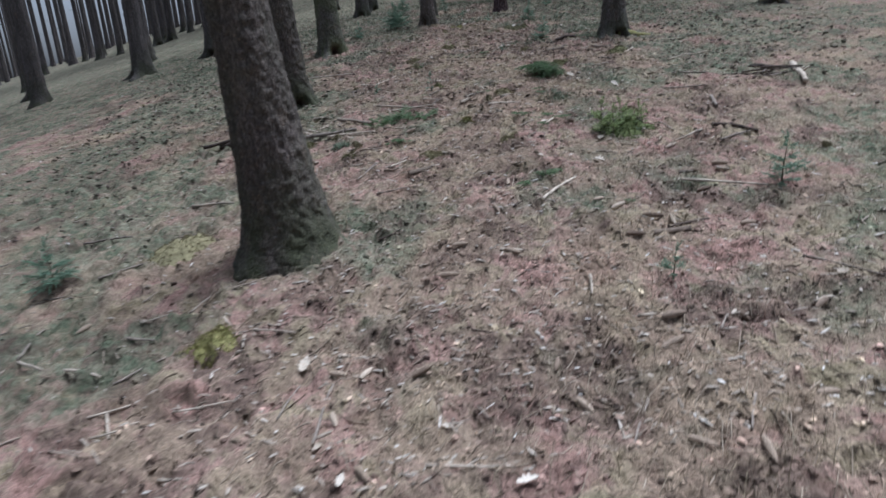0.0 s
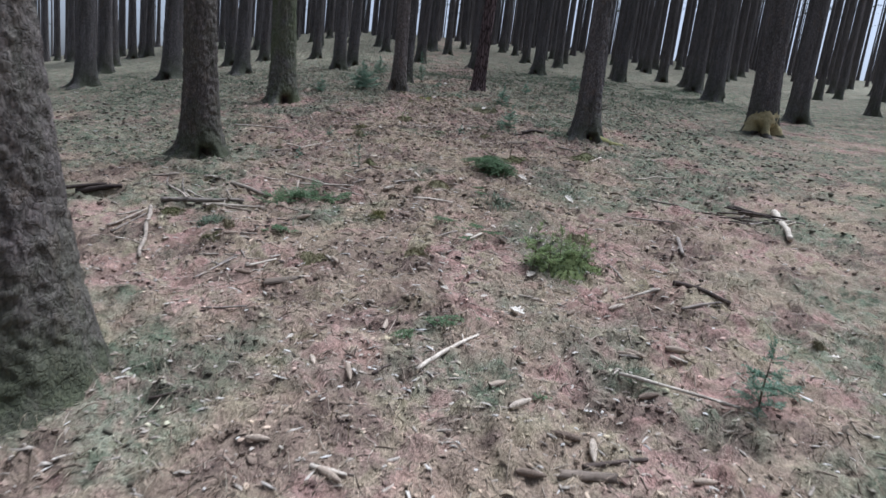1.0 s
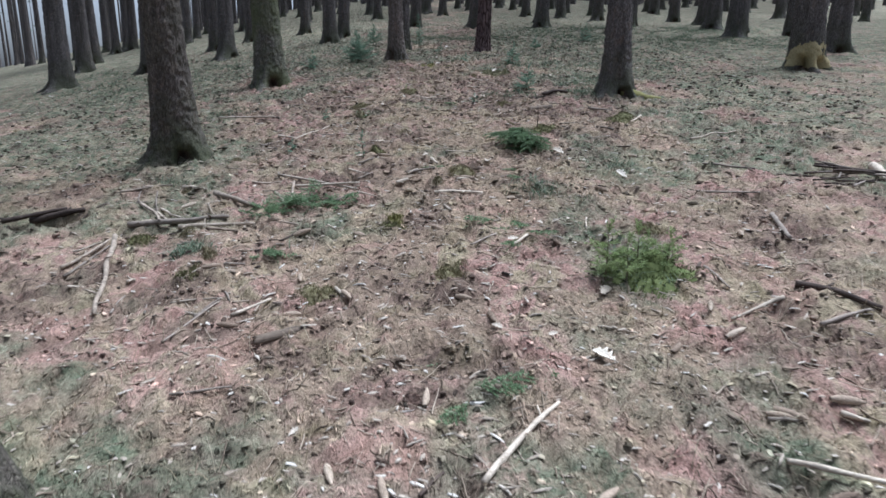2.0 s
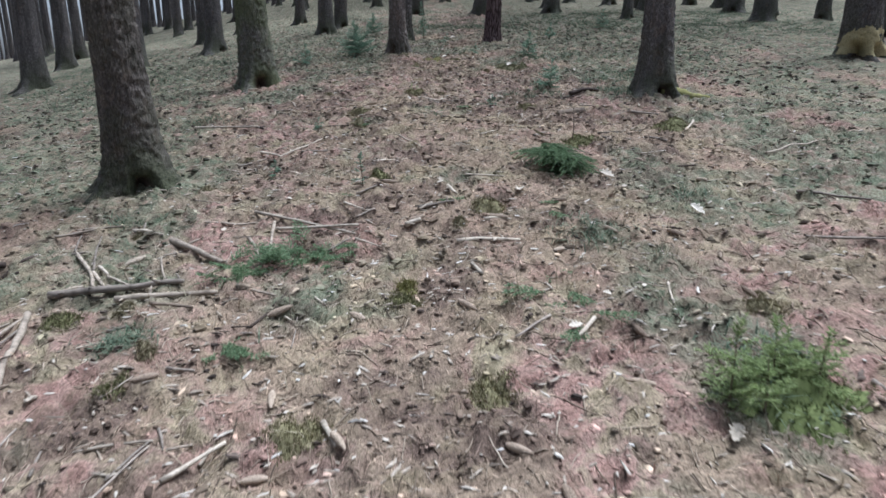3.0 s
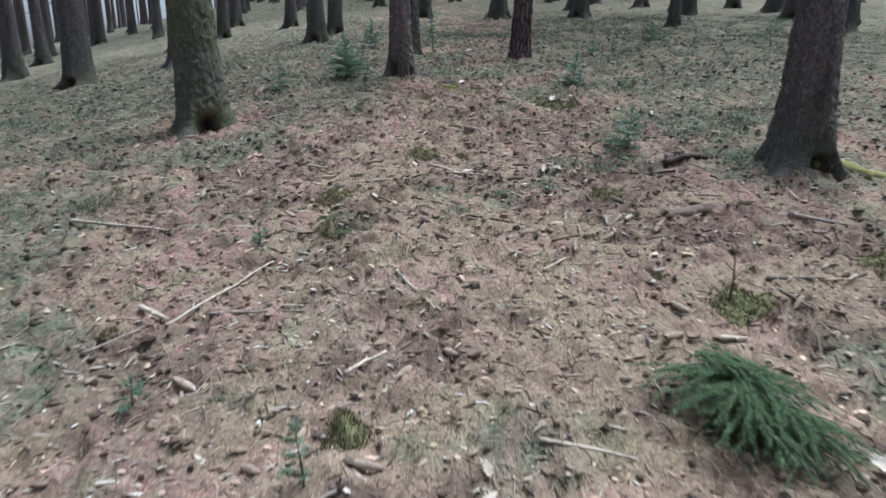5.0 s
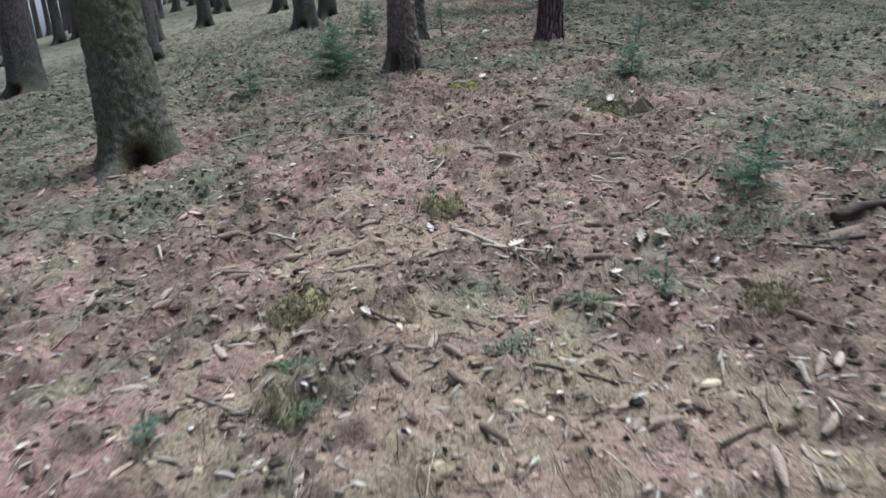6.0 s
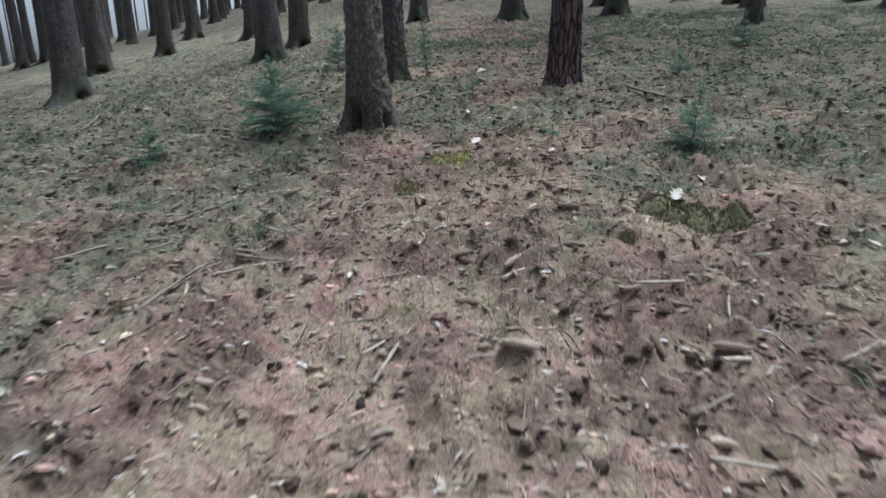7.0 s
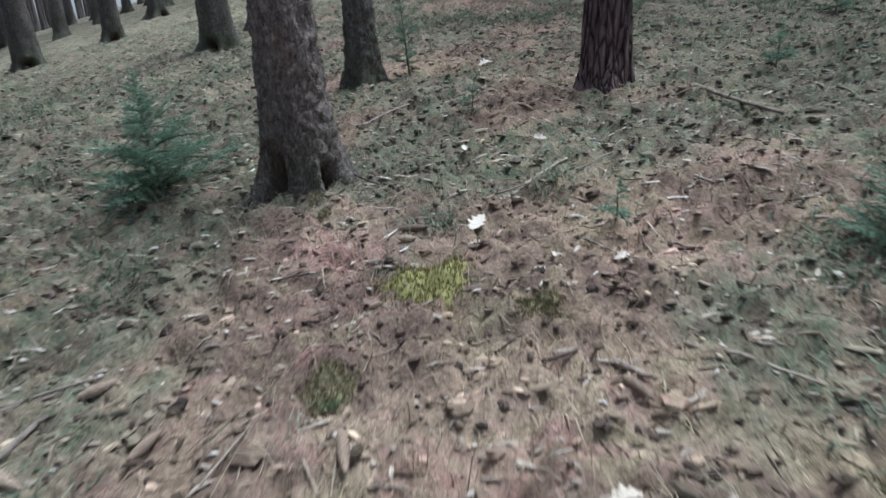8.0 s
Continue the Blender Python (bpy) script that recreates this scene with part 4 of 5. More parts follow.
lay_sticks([
    (0.72, 3.83, 0.87, 3.78, 2.2, "p"), (1.87, 3.80, 2.19, 3.86, 2.3, "d"), (-2.44, 3.80, -2.44, 4.16, 1.4, "g"),
    (2.27, 4.44, 2.82, 4.18, 2.0, "p"), (-0.09, 4.39, 0.09, 4.41, 1.4, "d"), (0.97, 4.54, 1.07, 4.65, 1.6, "d"),
    (-2.72, 4.74, -2.37, 4.48, 1.4, "g"), (2.70, 4.71, 2.78, 4.65, 2.3, "p"), (2.39, 4.72, 2.50, 4.69, 1.7, "g"),
    (1.20, 4.55, 1.60, 4.96, 2.5, "p"), (-2.32, 4.81, -1.95, 4.92, 1.9, "g"), (-0.09, 5.31, 0.27, 5.28, 1.2, "g"),
    (3.09, 5.35, 3.40, 5.40, 2.0, "g"), (1.96, 5.49, 2.15, 5.43, 1.0, "p"), (3.01, 5.55, 2.67, 5.46, 1.9, "p"),
    (3.20, 5.72, 3.50, 5.43, 3.6, "d"), (-2.82, 5.74, -2.30, 5.54, 1.8, "g"), (-3.57, 5.69, -3.40, 5.82, 1.4, "g"),
])
lay_sticks([
    (2.82, 6.02, 2.84, 5.77, 1.9, "g"), (-1.91, 6.09, -1.47, 5.94, 2.4, "p"), (-0.27, 5.81, -0.07, 6.25, 1.1, "g"),
    (3.76, 6.78, 3.57, 6.30, 3.5, "g"), (1.89, 6.67, 1.76, 6.53, 2.1, "p"), (1.69, 6.74, 1.48, 6.59, 1.4, "g"),
    (2.43, 7.01, 2.35, 6.78, 1.2, "p"), (5.33, 7.69, 4.92, 6.81, 7.1, "p"), (3.47, 7.34, 3.92, 7.18, 1.7, "g"),
    (1.41, 7.41, 1.43, 7.20, 2.7, "p"),
])
lay_sticks([
    (1.36, 7.70, 1.77, 7.70, 2.6, "p"), (3.90, 8.05, 4.22, 7.73, 2.0, "g"), (1.59, 8.01, 1.78, 8.01, 2.0, "p"),
])
lay_sticks([
    (1.17, 8.41, 1.44, 8.41, 2.4, "g"), (1.44, 8.78, 1.49, 8.61, 2.6, "p"), (2.83, 8.79, 3.03, 8.82, 1.2, "g"),
    (0.72, 8.83, 0.89, 8.91, 1.6, "g"), (1.62, 9.04, 1.92, 8.89, 1.4, "p"), (4.29, 9.02, 5.10, 9.36, 1.8, "t"),
])
lay_sticks([
    (2.59, 9.55, 2.73, 9.55, 2.3, "p"), (3.53, 9.71, 3.64, 9.57, 2.1, "g"), (0.89, 9.52, 1.07, 9.76, 1.7, "p"),
    (3.14, 9.93, 3.15, 9.68, 1.2, "g"), (3.14, 10.06, 3.37, 9.98, 1.9, "g"), (4.28, 10.29, 3.94, 9.81, 2.3, "p"),
    (-0.41, 10.04, -0.19, 10.23, 1.7, "g"), (0.16, 10.23, 0.66, 10.18, 1.7, "g"), (0.52, 10.26, 0.64, 10.28, 1.3, "p"),
    (1.15, 10.50, 1.33, 10.06, 1.8, "p"), (-0.26, 10.44, -0.06, 10.26, 2.6, "p"), (1.99, 10.38, 2.17, 10.53, 1.4, "p"),
    (-0.05, 10.19, 0.40, 10.86, 1.7, "p"), (2.39, 10.70, 2.33, 10.52, 1.3, "p"), (1.78, 10.77, 1.84, 10.61, 0.6, "p"),
    (3.77, 10.82, 4.02, 10.58, 2.7, "g"), (2.58, 10.85, 2.56, 10.76, 1.1, "p"), (2.59, 11.02, 2.57, 10.93, 2.2, "p"),
])
lay_sticks([
    (2.34, 11.10, 2.30, 11.00, 1.2, "p"), (0.52, 11.20, 0.77, 11.14, 1.6, "d"), (0.34, 11.39, 0.57, 11.22, 1.1, "g"),
    (0.45, 11.65, 0.56, 11.66, 1.5, "p"), (-1.29, 12.00, -0.43, 11.46, 2.5, "p"), (-0.59, 11.84, -0.41, 11.73, 1.3, "p"),
    (2.21, 11.88, 2.23, 11.75, 1.1, "p"), (3.23, 11.86, 3.47, 11.83, 2.4, "d"), (1.81, 12.07, 1.88, 11.83, 1.2, "g"),
    (3.50, 12.09, 3.89, 12.11, 5.8, "d"), (1.65, 12.26, 1.93, 12.07, 1.9, "p"), (0.90, 12.17, 1.08, 12.19, 2.0, "p"),
    (0.28, 12.33, 0.41, 12.33, 2.0, "g"), (1.52, 12.50, 1.76, 12.19, 2.4, "p"), (-0.31, 12.45, -0.19, 12.39, 1.8, "g"),
    (2.59, 12.39, 2.72, 12.49, 1.4, "p"), (3.05, 12.62, 3.01, 12.45, 1.4, "g"), (0.46, 12.74, 0.64, 12.57, 1.7, "p"),
])
lay_sticks([
    (-0.17, 12.75, -0.12, 12.63, 1.7, "p"), (2.42, 12.82, 2.60, 12.76, 1.2, "p"), (2.73, 13.31, 2.83, 13.29, 2.1, "p"),
    (1.97, 13.49, 2.14, 13.46, 2.7, "p"), (2.97, 13.69, 2.86, 13.49, 1.0, "p"), (1.50, 13.39, 1.68, 13.80, 1.5, "p"),
    (1.46, 13.56, 1.55, 13.65, 1.1, "p"), (1.19, 13.75, 1.23, 13.97, 0.8, "g"), (2.63, 13.83, 2.88, 13.89, 1.5, "p"),
    (2.92, 13.94, 3.02, 13.91, 0.9, "p"), (1.83, 14.22, 2.00, 13.96, 0.7, "g"), (2.10, 14.08, 2.22, 14.14, 1.4, "p"),
    (1.45, 14.14, 1.67, 14.29, 0.9, "g"), (0.66, 14.11, 0.60, 14.41, 1.4, "p"), (2.50, 14.35, 2.59, 14.28, 1.3, "p"),
    (0.49, 14.04, 0.64, 14.64, 1.6, "g"), (1.01, 14.50, 1.25, 14.41, 1.5, "p"), (0.52, 14.33, 0.63, 14.58, 1.0, "p"),
])
lay_sticks([
    (0.72, 14.44, 0.97, 14.49, 1.7, "p"), (0.79, 14.66, 1.23, 14.42, 1.7, "g"), (0.58, 14.49, 0.71, 14.66, 1.0, "g"),
    (2.88, 14.66, 2.93, 14.54, 1.3, "p"), (0.90, 14.80, 0.97, 14.87, 0.8, "g"), (0.87, 15.02, 1.07, 14.81, 1.4, "p"),
    (0.23, 14.91, 0.56, 15.00, 1.1, "g"), (0.70, 15.01, 0.74, 15.21, 2.0, "g"), (1.42, 15.11, 1.51, 15.30, 0.7, "g"),
    (2.61, 15.36, 2.70, 15.25, 2.1, "g"), (0.80, 15.32, 0.85, 15.51, 2.2, "g"), (0.25, 15.31, 0.91, 15.70, 1.6, "g"),
    (0.66, 15.58, 0.95, 15.70, 1.1, "g"), (1.61, 15.85, 1.73, 15.79, 1.2, "d"), (2.76, 16.16, 2.97, 15.68, 0.8, "g"),
    (3.08, 16.30, 3.04, 16.02, 1.0, "p"), (2.58, 16.69, 2.98, 17.08, 1.6, "p"), (2.01, 17.15, 2.21, 17.01, 1.8, "p"),
])
lay_sticks([
    (1.74, 17.25, 1.92, 17.01, 1.1, "d"), (4.21, 18.10, 4.34, 17.22, 3.0, "g"), (1.82, 18.10, 2.18, 18.55, 1.8, "g"),
    (-1.73, 18.71, -1.92, 20.24, 1.7, "g"),
])


# the brushwood heap and what lies round it
lay_sticks([
    (-1.50, 8.71, -1.03, 8.77, 1.9, "t"), (-1.25, 8.44, -1.32, 8.73, 1.3, "g"), (-1.26, 8.41, -1.15, 8.41, 1.3, "g"),
    (-1.21, 8.38, -0.84, 7.71, 2.5, "t"), (-0.94, 7.97, -1.13, 8.61, 1.4, "g"), (-0.94, 7.96, -0.79, 7.73, 2.4, "t"),
    (-0.92, 8.01, -0.80, 7.84, 1.9, "p"), (-0.80, 7.83, -0.60, 7.66, 1.7, "p"), (-1.02, 7.69, -0.91, 7.74, 1.7, "t"),
    (-1.06, 7.64, -0.29, 7.62, 4.3, "g"), (-0.64, 7.50, -0.07, 7.49, 3.4, "t"), (-0.40, 7.35, -0.16, 7.29, 2.2, "b"),
    (-0.54, 8.03, -0.39, 7.63, 1.3, "t"), (-0.53, 8.06, -0.44, 8.16, 1.2, "g"), (-0.89, 8.57, -0.64, 8.42, 2.4, "p"),
])
lay_sticks([
    (-0.55, 8.31, -0.09, 7.82, 4.4, "t"), (-0.38, 8.55, 0.13, 8.41, 1.8, "t"), (-0.03, 8.62, 0.72, 8.08, 2.4, "p"),
    (0.16, 8.32, 0.74, 8.15, 2.2, "p"), (-0.02, 8.24, 0.14, 7.78, 2.2, "t"), (0.13, 8.48, 0.17, 7.88, 2.3, "t"),
    (0.54, 7.95, 0.69, 8.05, 1.4, "g"), (0.72, 7.99, 0.88, 7.81, 1.5, "p"), (0.63, 8.67, 0.78, 8.43, 1.9, "p"),
    (0.72, 8.38, 0.86, 8.45, 1.5, "g"), (1.06, 8.11, 1.17, 8.12, 3.6, "p"), (0.04, 7.50, 0.28, 7.32, 1.9, "t"),
    (0.03, 6.96, 0.21, 6.96, 1.1, "d"), (0.21, 6.96, 0.28, 7.22, 1.2, "d"), (0.28, 7.22, 0.44, 7.55, 0.9, "d"),
])
lay_sticks([
    (-0.56, 7.16, -0.47, 7.18, 1.7, "g"), (0.43, 6.74, 0.43, 7.05, 0.6, "g"), (0.16, 6.93, 0.22, 6.93, 1.1, "g"),
    (0.51, 7.20, 0.57, 7.12, 1.0, "p"), (0.60, 7.27, 0.70, 7.58, 0.7, "g"), (0.78, 7.04, 0.83, 7.11, 1.1, "t"),
    (-0.38, 7.79, -0.34, 7.71, 0.9, "g"), (-0.20, 7.73, -0.14, 7.81, 1.1, "g"), (-0.81, 8.54, -0.90, 8.85, 1.4, "g"),
    (1.18, 8.38, 1.28, 8.43, 1.9, "p"), (0.36, 7.09, 0.40, 7.04, 1.1, "p"), (-0.01, 7.20, 0.02, 7.18, 1.1, "p"),
])
lay_sticks([
    (-1.32, 7.07, -1.09, 7.47, 2.4, "t"), (-1.23, 6.90, -1.10, 7.35, 1.8, "g"), (-1.10, 7.47, -0.77, 6.23, 3.3, "t"),
    (-0.18, 6.09, -0.07, 6.27, 1.2, "g"), (0.04, 6.02, 0.23, 6.21, 1.9, "p"), (0.14, 6.15, 0.17, 6.21, 1.4, "p"),
    (-0.05, 6.31, 0.00, 6.19, 1.2, "g"), (0.01, 6.20, 0.10, 6.23, 1.2, "t"), (0.61, 6.22, 0.67, 6.05, 2.6, "p"),
    (-0.14, 6.75, 0.00, 6.68, 1.4, "g"), (-1.10, 6.67, -0.99, 6.63, 1.6, "p"), (-0.74, 6.67, -0.70, 6.70, 2.4, "p"),
    (-0.36, 6.79, -0.28, 6.72, 1.4, "g"), (-0.69, 6.25, -0.70, 6.51, 1.2, "g"), (-0.46, 6.13, -0.51, 6.32, 1.2, "g"),
])

# dark logs added over a hollow, in place of its shaded hole and mound
lay_sticks([
    (-2.12, 8.33, -1.68, 8.36, 6.0, "d"), (-2.30, 8.22, -1.85, 8.42, 4.0, "d"), (-1.75, 8.25, -1.5, 8.38, 3.0, "d"),
])

# shorter pieces strewn between them
bits = np.random.RandomState(33)
for k in range(130):
    x_lo, x_hi, y_lo, y_hi = ((2.6, 7.0, 8.0, 17.0), (-3.2, 0.0, 6.0, 16.0), (0.2, 4.2, 10.5, 18.5))[k % 3]
    cx, cy = bits.uniform(x_lo, x_hi), bits.uniform(y_lo, y_hi)
    a, half = bits.normal(0.0, 0.55), 0.05 + 0.14 * bits.rand() ** 2
    stick(cx - half * math.cos(a), cy - half * math.sin(a), cx + half * math.cos(a), cy + half * math.sin(a), bits.uniform(0.7, 1.6), "ppgd"[bits.randint(4)])

# many short dry pieces below the first trunk
for k in range(26):
    cx, cy = bits.uniform(-2.7, -0.5), bits.uniform(2.3, 4.3)
    a, half = bits.normal(0.2, 0.8), 0.05 + 0.13 * bits.rand() ** 1.6
    stick(cx - half * math.cos(a), cy - half * math.sin(a), cx + half * math.cos(a), cy + half * math.sin(a), bits.uniform(0.8, 1.5), "ptpg"[k % 4])

# the heap of dark brushwood beside the bleached log
for k in range(18):
    a = stick_rng.uniform(-0.6, 0.9) + (1.9 if k % 5 == 0 else 0)
    hx, hy = 4.82, 7.41
    cx, cy = hx + stick_rng.uniform(-0.28, 0.25), hy + stick_rng.uniform(-0.2, 0.22)
    half = stick_rng.uniform(0.12, 0.36)
    stick(cx - half * math.cos(a), cy - half * math.sin(a), cx + half * math.cos(a), cy + half * math.sin(a), stick_rng.uniform(0.8, 2.2), "d" if k % 3 else "g",
          0.01 * (k % 8), "dark branch in a small heap of brushwood")


def bark_strip(x, y, length, width, turn):
    """A curled strip of bark, hollow side down."""
    u = np.linspace(-0.5, 0.5, 12)
    w = np.linspace(-1.25, 1.25, 9)
    U, W = np.meshgrid(u, w, indexing="ij")
    edge = 1 + 0.18 * (vnoise(U * 9, W * 3, 5) - 0.5)
    sheets = []
    for drop in (0.0, 0.006):
        r = width / 2 - drop
        sheets.append(np.stack([U * length * edge, r * np.sin(W) * edge, r * np.cos(W) * 0.9 + 0.006 * vnoise(U * 14, W * 4, 8)], -1).reshape(-1, 3))
    f = grid_faces(12, 9)
    top = len(sheets[0])
    rim = [(i * 9, (i + 1) * 9) for i in range(11)] + [((i + 1) * 9 + 8, i * 9 + 8) for i in range(11)] + [(j + 1, j) for j in range(8)] + [(99 + j, 100 + j) for j in range(8)]
    sides = np.array([(a, b, b + top, a + top) for a, b in rim])
    ob = part("bark_strip", raw_mesh("bark_strip", np.concatenate(sheets), np.concatenate([f, f[:, ::-1] + top, sides])), WOODS["b"])
    ob.matrix_world = pose(x, y, float(ground(x, y)) + 0.002, 0, -6, turn) @ pose(0, 0, 0, 32, 0, 0)
    return tagged(ob, "curled strip of dark bark lying on the litter", "bark")


bark_strip(0.34, 5.74, 0.26, 0.06, 20)
bark_strip(3.48, 11.99, 0.30, 0.07, 12)
bark_strip(3.16, 11.00, 0.34, 0.09, 8)
bark_strip(1.88, 3.76, 0.24, 0.05, -14)


# ---- spruce cones ----
def cone_mesh(length, width, open_scales, seed):
    """A spruce cone along x with overlapping scales in spiral rows."""
    rng = np.random.RandomState(seed)
    rows, around = 16, 8
    u = np.linspace(0, 1, rows * 3 + 1)
    a = np.linspace(0, 2 * math.pi, around * 4, endpoint=False)
    U, A = np.meshgrid(u, a, indexing="ij")
    prof = np.sin(np.clip(U * 0.93 + 0.06, 0, 1) * math.pi) ** 0.55 * (1 - 0.32 * U)
    row = U * rows
    cell = np.modf(row)[0]
    across = np.modf(A / (2 * math.pi) * around + 0.5 * np.floor(row))[0] - 0.5
    scale = (0.25 + cell) * (1 - (2 * np.abs(across)) ** 3)
    r = width / 2 * prof * (0.88 + open_scales * scale)
    x = (U - 0.5) * length + 0.02 * length * scale
    bend = 0.05 * length * ((2 * U - 1) ** 2) * rng.uniform(-1, 1)
    v = np.stack([x, r * np.cos(A) + bend, r * np.sin(A)], -1)
    return raw_mesh("cone", v.reshape(-1, 3), grid_faces(len(u), len(a), True), False)


CONES = [cone_mesh(0.132, 0.041, 0.13, 1), cone_mesh(0.120, 0.039, 0.17, 2), cone_mesh(0.142, 0.043, 0.22, 3), cone_mesh(0.110, 0.038, 0.14, 4)]
cone_count = 0


def cone(x, y, turn):
    global cone_count
    k = cone_count
    cone_count += 1
    ob = part("spruce_cone", CONES[k % 4], CONE_SKIN)
    gx, gy = math.cos(radians(turn)) * 0.05, math.sin(radians(turn)) * 0.05
    rise = float(ground(x + gx, y + gy) - ground(x - gx, y - gy))
    ends = float(ground(x + gx, y + gy) + ground(x - gx, y - gy)) / 2
    lie = (ends + max(ends, float(ground(x, y)))) / 2 + 0.012
    ob.matrix_world = Matrix.Translation((x, y, lie)) @ Matrix.Rotation(radians(turn), 4, "Z") @ Matrix.Rotation(-math.atan2(rise, 0.1) * 0.6, 4, "Y") @ Matrix.Rotation(k * 0.8, 4, "X")
    return tagged(ob, "dry brown spruce cone lying on the needle litter", "cone", "spruce cones on the forest floor")


def lay_cones(rows):
    for row in rows:
        cone(*row)


lay_cones([
    (1.36, 1.85, -101), (1.18, 2.00, -42), (1.78, 2.10, 16), (-0.20, 2.15, -63), (0.79, 2.30, -74), (-0.34, 2.57, -78),
    (1.34, 2.60, 17), (0.77, 2.66, 67), (2.21, 2.73, 23), (0.10, 2.76, 22), (1.42, 2.77, 2), (1.80, 2.78, -77),
    (-0.18, 2.82, 63), (-0.33, 2.90, -37), (0.35, 3.67, -21), (2.38, 3.70, -0), (1.63, 3.76, -9), (0.80, 3.78, -35),
    (1.95, 3.90, -105), (0.48, 4.03, -14), (1.62, 4.44, 38), (2.45, 4.72, -28), (2.76, 4.75, -15), (2.27, 5.25, 47),
])
lay_cones([
    (2.59, 5.29, 18), (2.62, 5.58, -121), (1.44, 5.63, -87), (0.68, 6.06, -60), (2.06, 6.53, -89), (2.84, 7.21, -118),
    (1.43, 7.34, -77), (1.96, 7.47, 36), (2.76, 7.58, -52), (0.95, 7.66, -74), (1.69, 8.02, -17), (1.13, 8.12, 2),
    (1.07, 8.26, -80), (1.87, 8.48, 56), (1.36, 8.60, -108), (3.11, 8.97, 31), (0.99, 9.01, -21), (0.57, 9.07, -46),
    (2.38, 9.56, 29), (1.47, 9.64, 44), (1.37, 9.68, -66), (2.53, 9.81, -70), (2.24, 10.59, -107), (2.52, 10.75, 36),
])
lay_cones([
    (2.68, 11.03, -133), (2.77, 11.05, 46), (1.17, 11.27, -64), (1.39, 11.38, -56), (1.31, 11.43, 73), (0.95, 11.43, 53),
    (2.19, 11.99, -26), (0.84, 12.03, -78), (0.05, 12.07, 65), (0.83, 12.25, 70), (0.37, 12.25, -3), (0.01, 12.25, 75),
    (-0.35, 12.25, 86), (-0.21, 12.37, -37), (0.89, 12.43, -4), (0.64, 12.45, 24), (-0.74, 12.56, 55), (1.04, 12.60, -48),
    (0.24, 12.78, 42), (2.50, 12.89, 7), (2.80, 13.36, -44), (2.55, 13.42, -87), (2.04, 13.45, -20), (0.90, 13.51, -39),
])
lay_cones([
    (1.93, 13.96, -28), (2.18, 14.19, 27), (3.12, 14.24, -105), (2.51, 14.30, -31), (1.98, 14.33, -60), (1.96, 14.42, 21),
    (2.96, 14.68, -66), (1.99, 14.74, 64), (2.63, 14.77, -6), (1.70, 14.84, 61), (1.79, 15.14, -84), (2.63, 15.20, -59),
    (0.87, 15.23, -30), (1.22, 15.30, 60), (0.98, 15.60, 13), (2.03, 16.33, -47), (2.07, 16.43, -9),
])

# darker cones scattered between them
extra = np.random.RandomState(21)
for _ in range(80):
    cy = 3.0 + 14.5 * extra.rand() ** 0.8
    if cy > 13.3:
        continue
    cone(0.75 + 0.085 * cy + extra.normal(0.1, 1.15), cy, extra.uniform(0, 360))


# ---- bleached oak leaves ----
def leaf_mesh(seed):
    """A lobed oak leaf along x, one unit long, curled, with thickness."""
    rng = np.random.RandomState(seed)
    n, m = 28, 7
    u = np.linspace(0, 1, n)
    w = np.linspace(-1, 1, m)
    U, W = np.meshgrid(u, w, indexing="ij")
    half = 0.30 * np.sin(math.pi * np.clip(U * 0.97 + 0.02, 0, 1) ** 0.8) * (0.78 + 0.22 * np.cos(2 * math.pi * (U * 4.2 + 0.1 * np.sign(W)) + 2.6)) + 0.012
    cup = rng.uniform(0.15, 0.5)
    z = cup * (W * half) ** 2 * 4 + 0.12 * rng.uniform(-1, 1) * (U - 0.5) ** 2 * 4 + 0.05 * (vnoise(U * 5, W * 2 + 3, seed) - 0.5)
    top = np.stack([U - 0.5, W * half, z], -1).reshape(-1, 3)
    low = top - np.array([0, 0, 0.008])
    f = grid_faces(n, m)
    k = len(top)
    rim = [((i + 1) * m, i * m) for i in range(n - 1)] + [(i * m + m - 1, (i + 1) * m + m - 1) for i in range(n - 1)]
    sides = np.array([(a, b, b + k, a + k) for a, b in rim])
    return raw_mesh("oak_leaf", np.concatenate([top, low]), np.concatenate([f[:, ::-1], f + k, sides]))


LEAVES = [leaf_mesh(k) for k in range(5)]
leaf_count = 0


def lay_leaves(rows):
    global leaf_count
    for lx, ly, size in rows:
        k = leaf_count
        leaf_count += 1
        ob = part("oak_leaf", LEAVES[k % 5], PALE_LEAF)
        ob.matrix_world = pose(lx, ly, float(ground(lx, ly)) + 0.012 + 0.1 * size, (k * 23) % 40 - 4, 0, 0) @ pose(0, 0, 0, 0, (k * 31) % 18 - 10, k * 73) @ Matrix.Scale(size, 4)
        tagged(ob, "bleached, curled oak leaf lying on the needle litter", "leaf", "pale oak leaves on the floor")


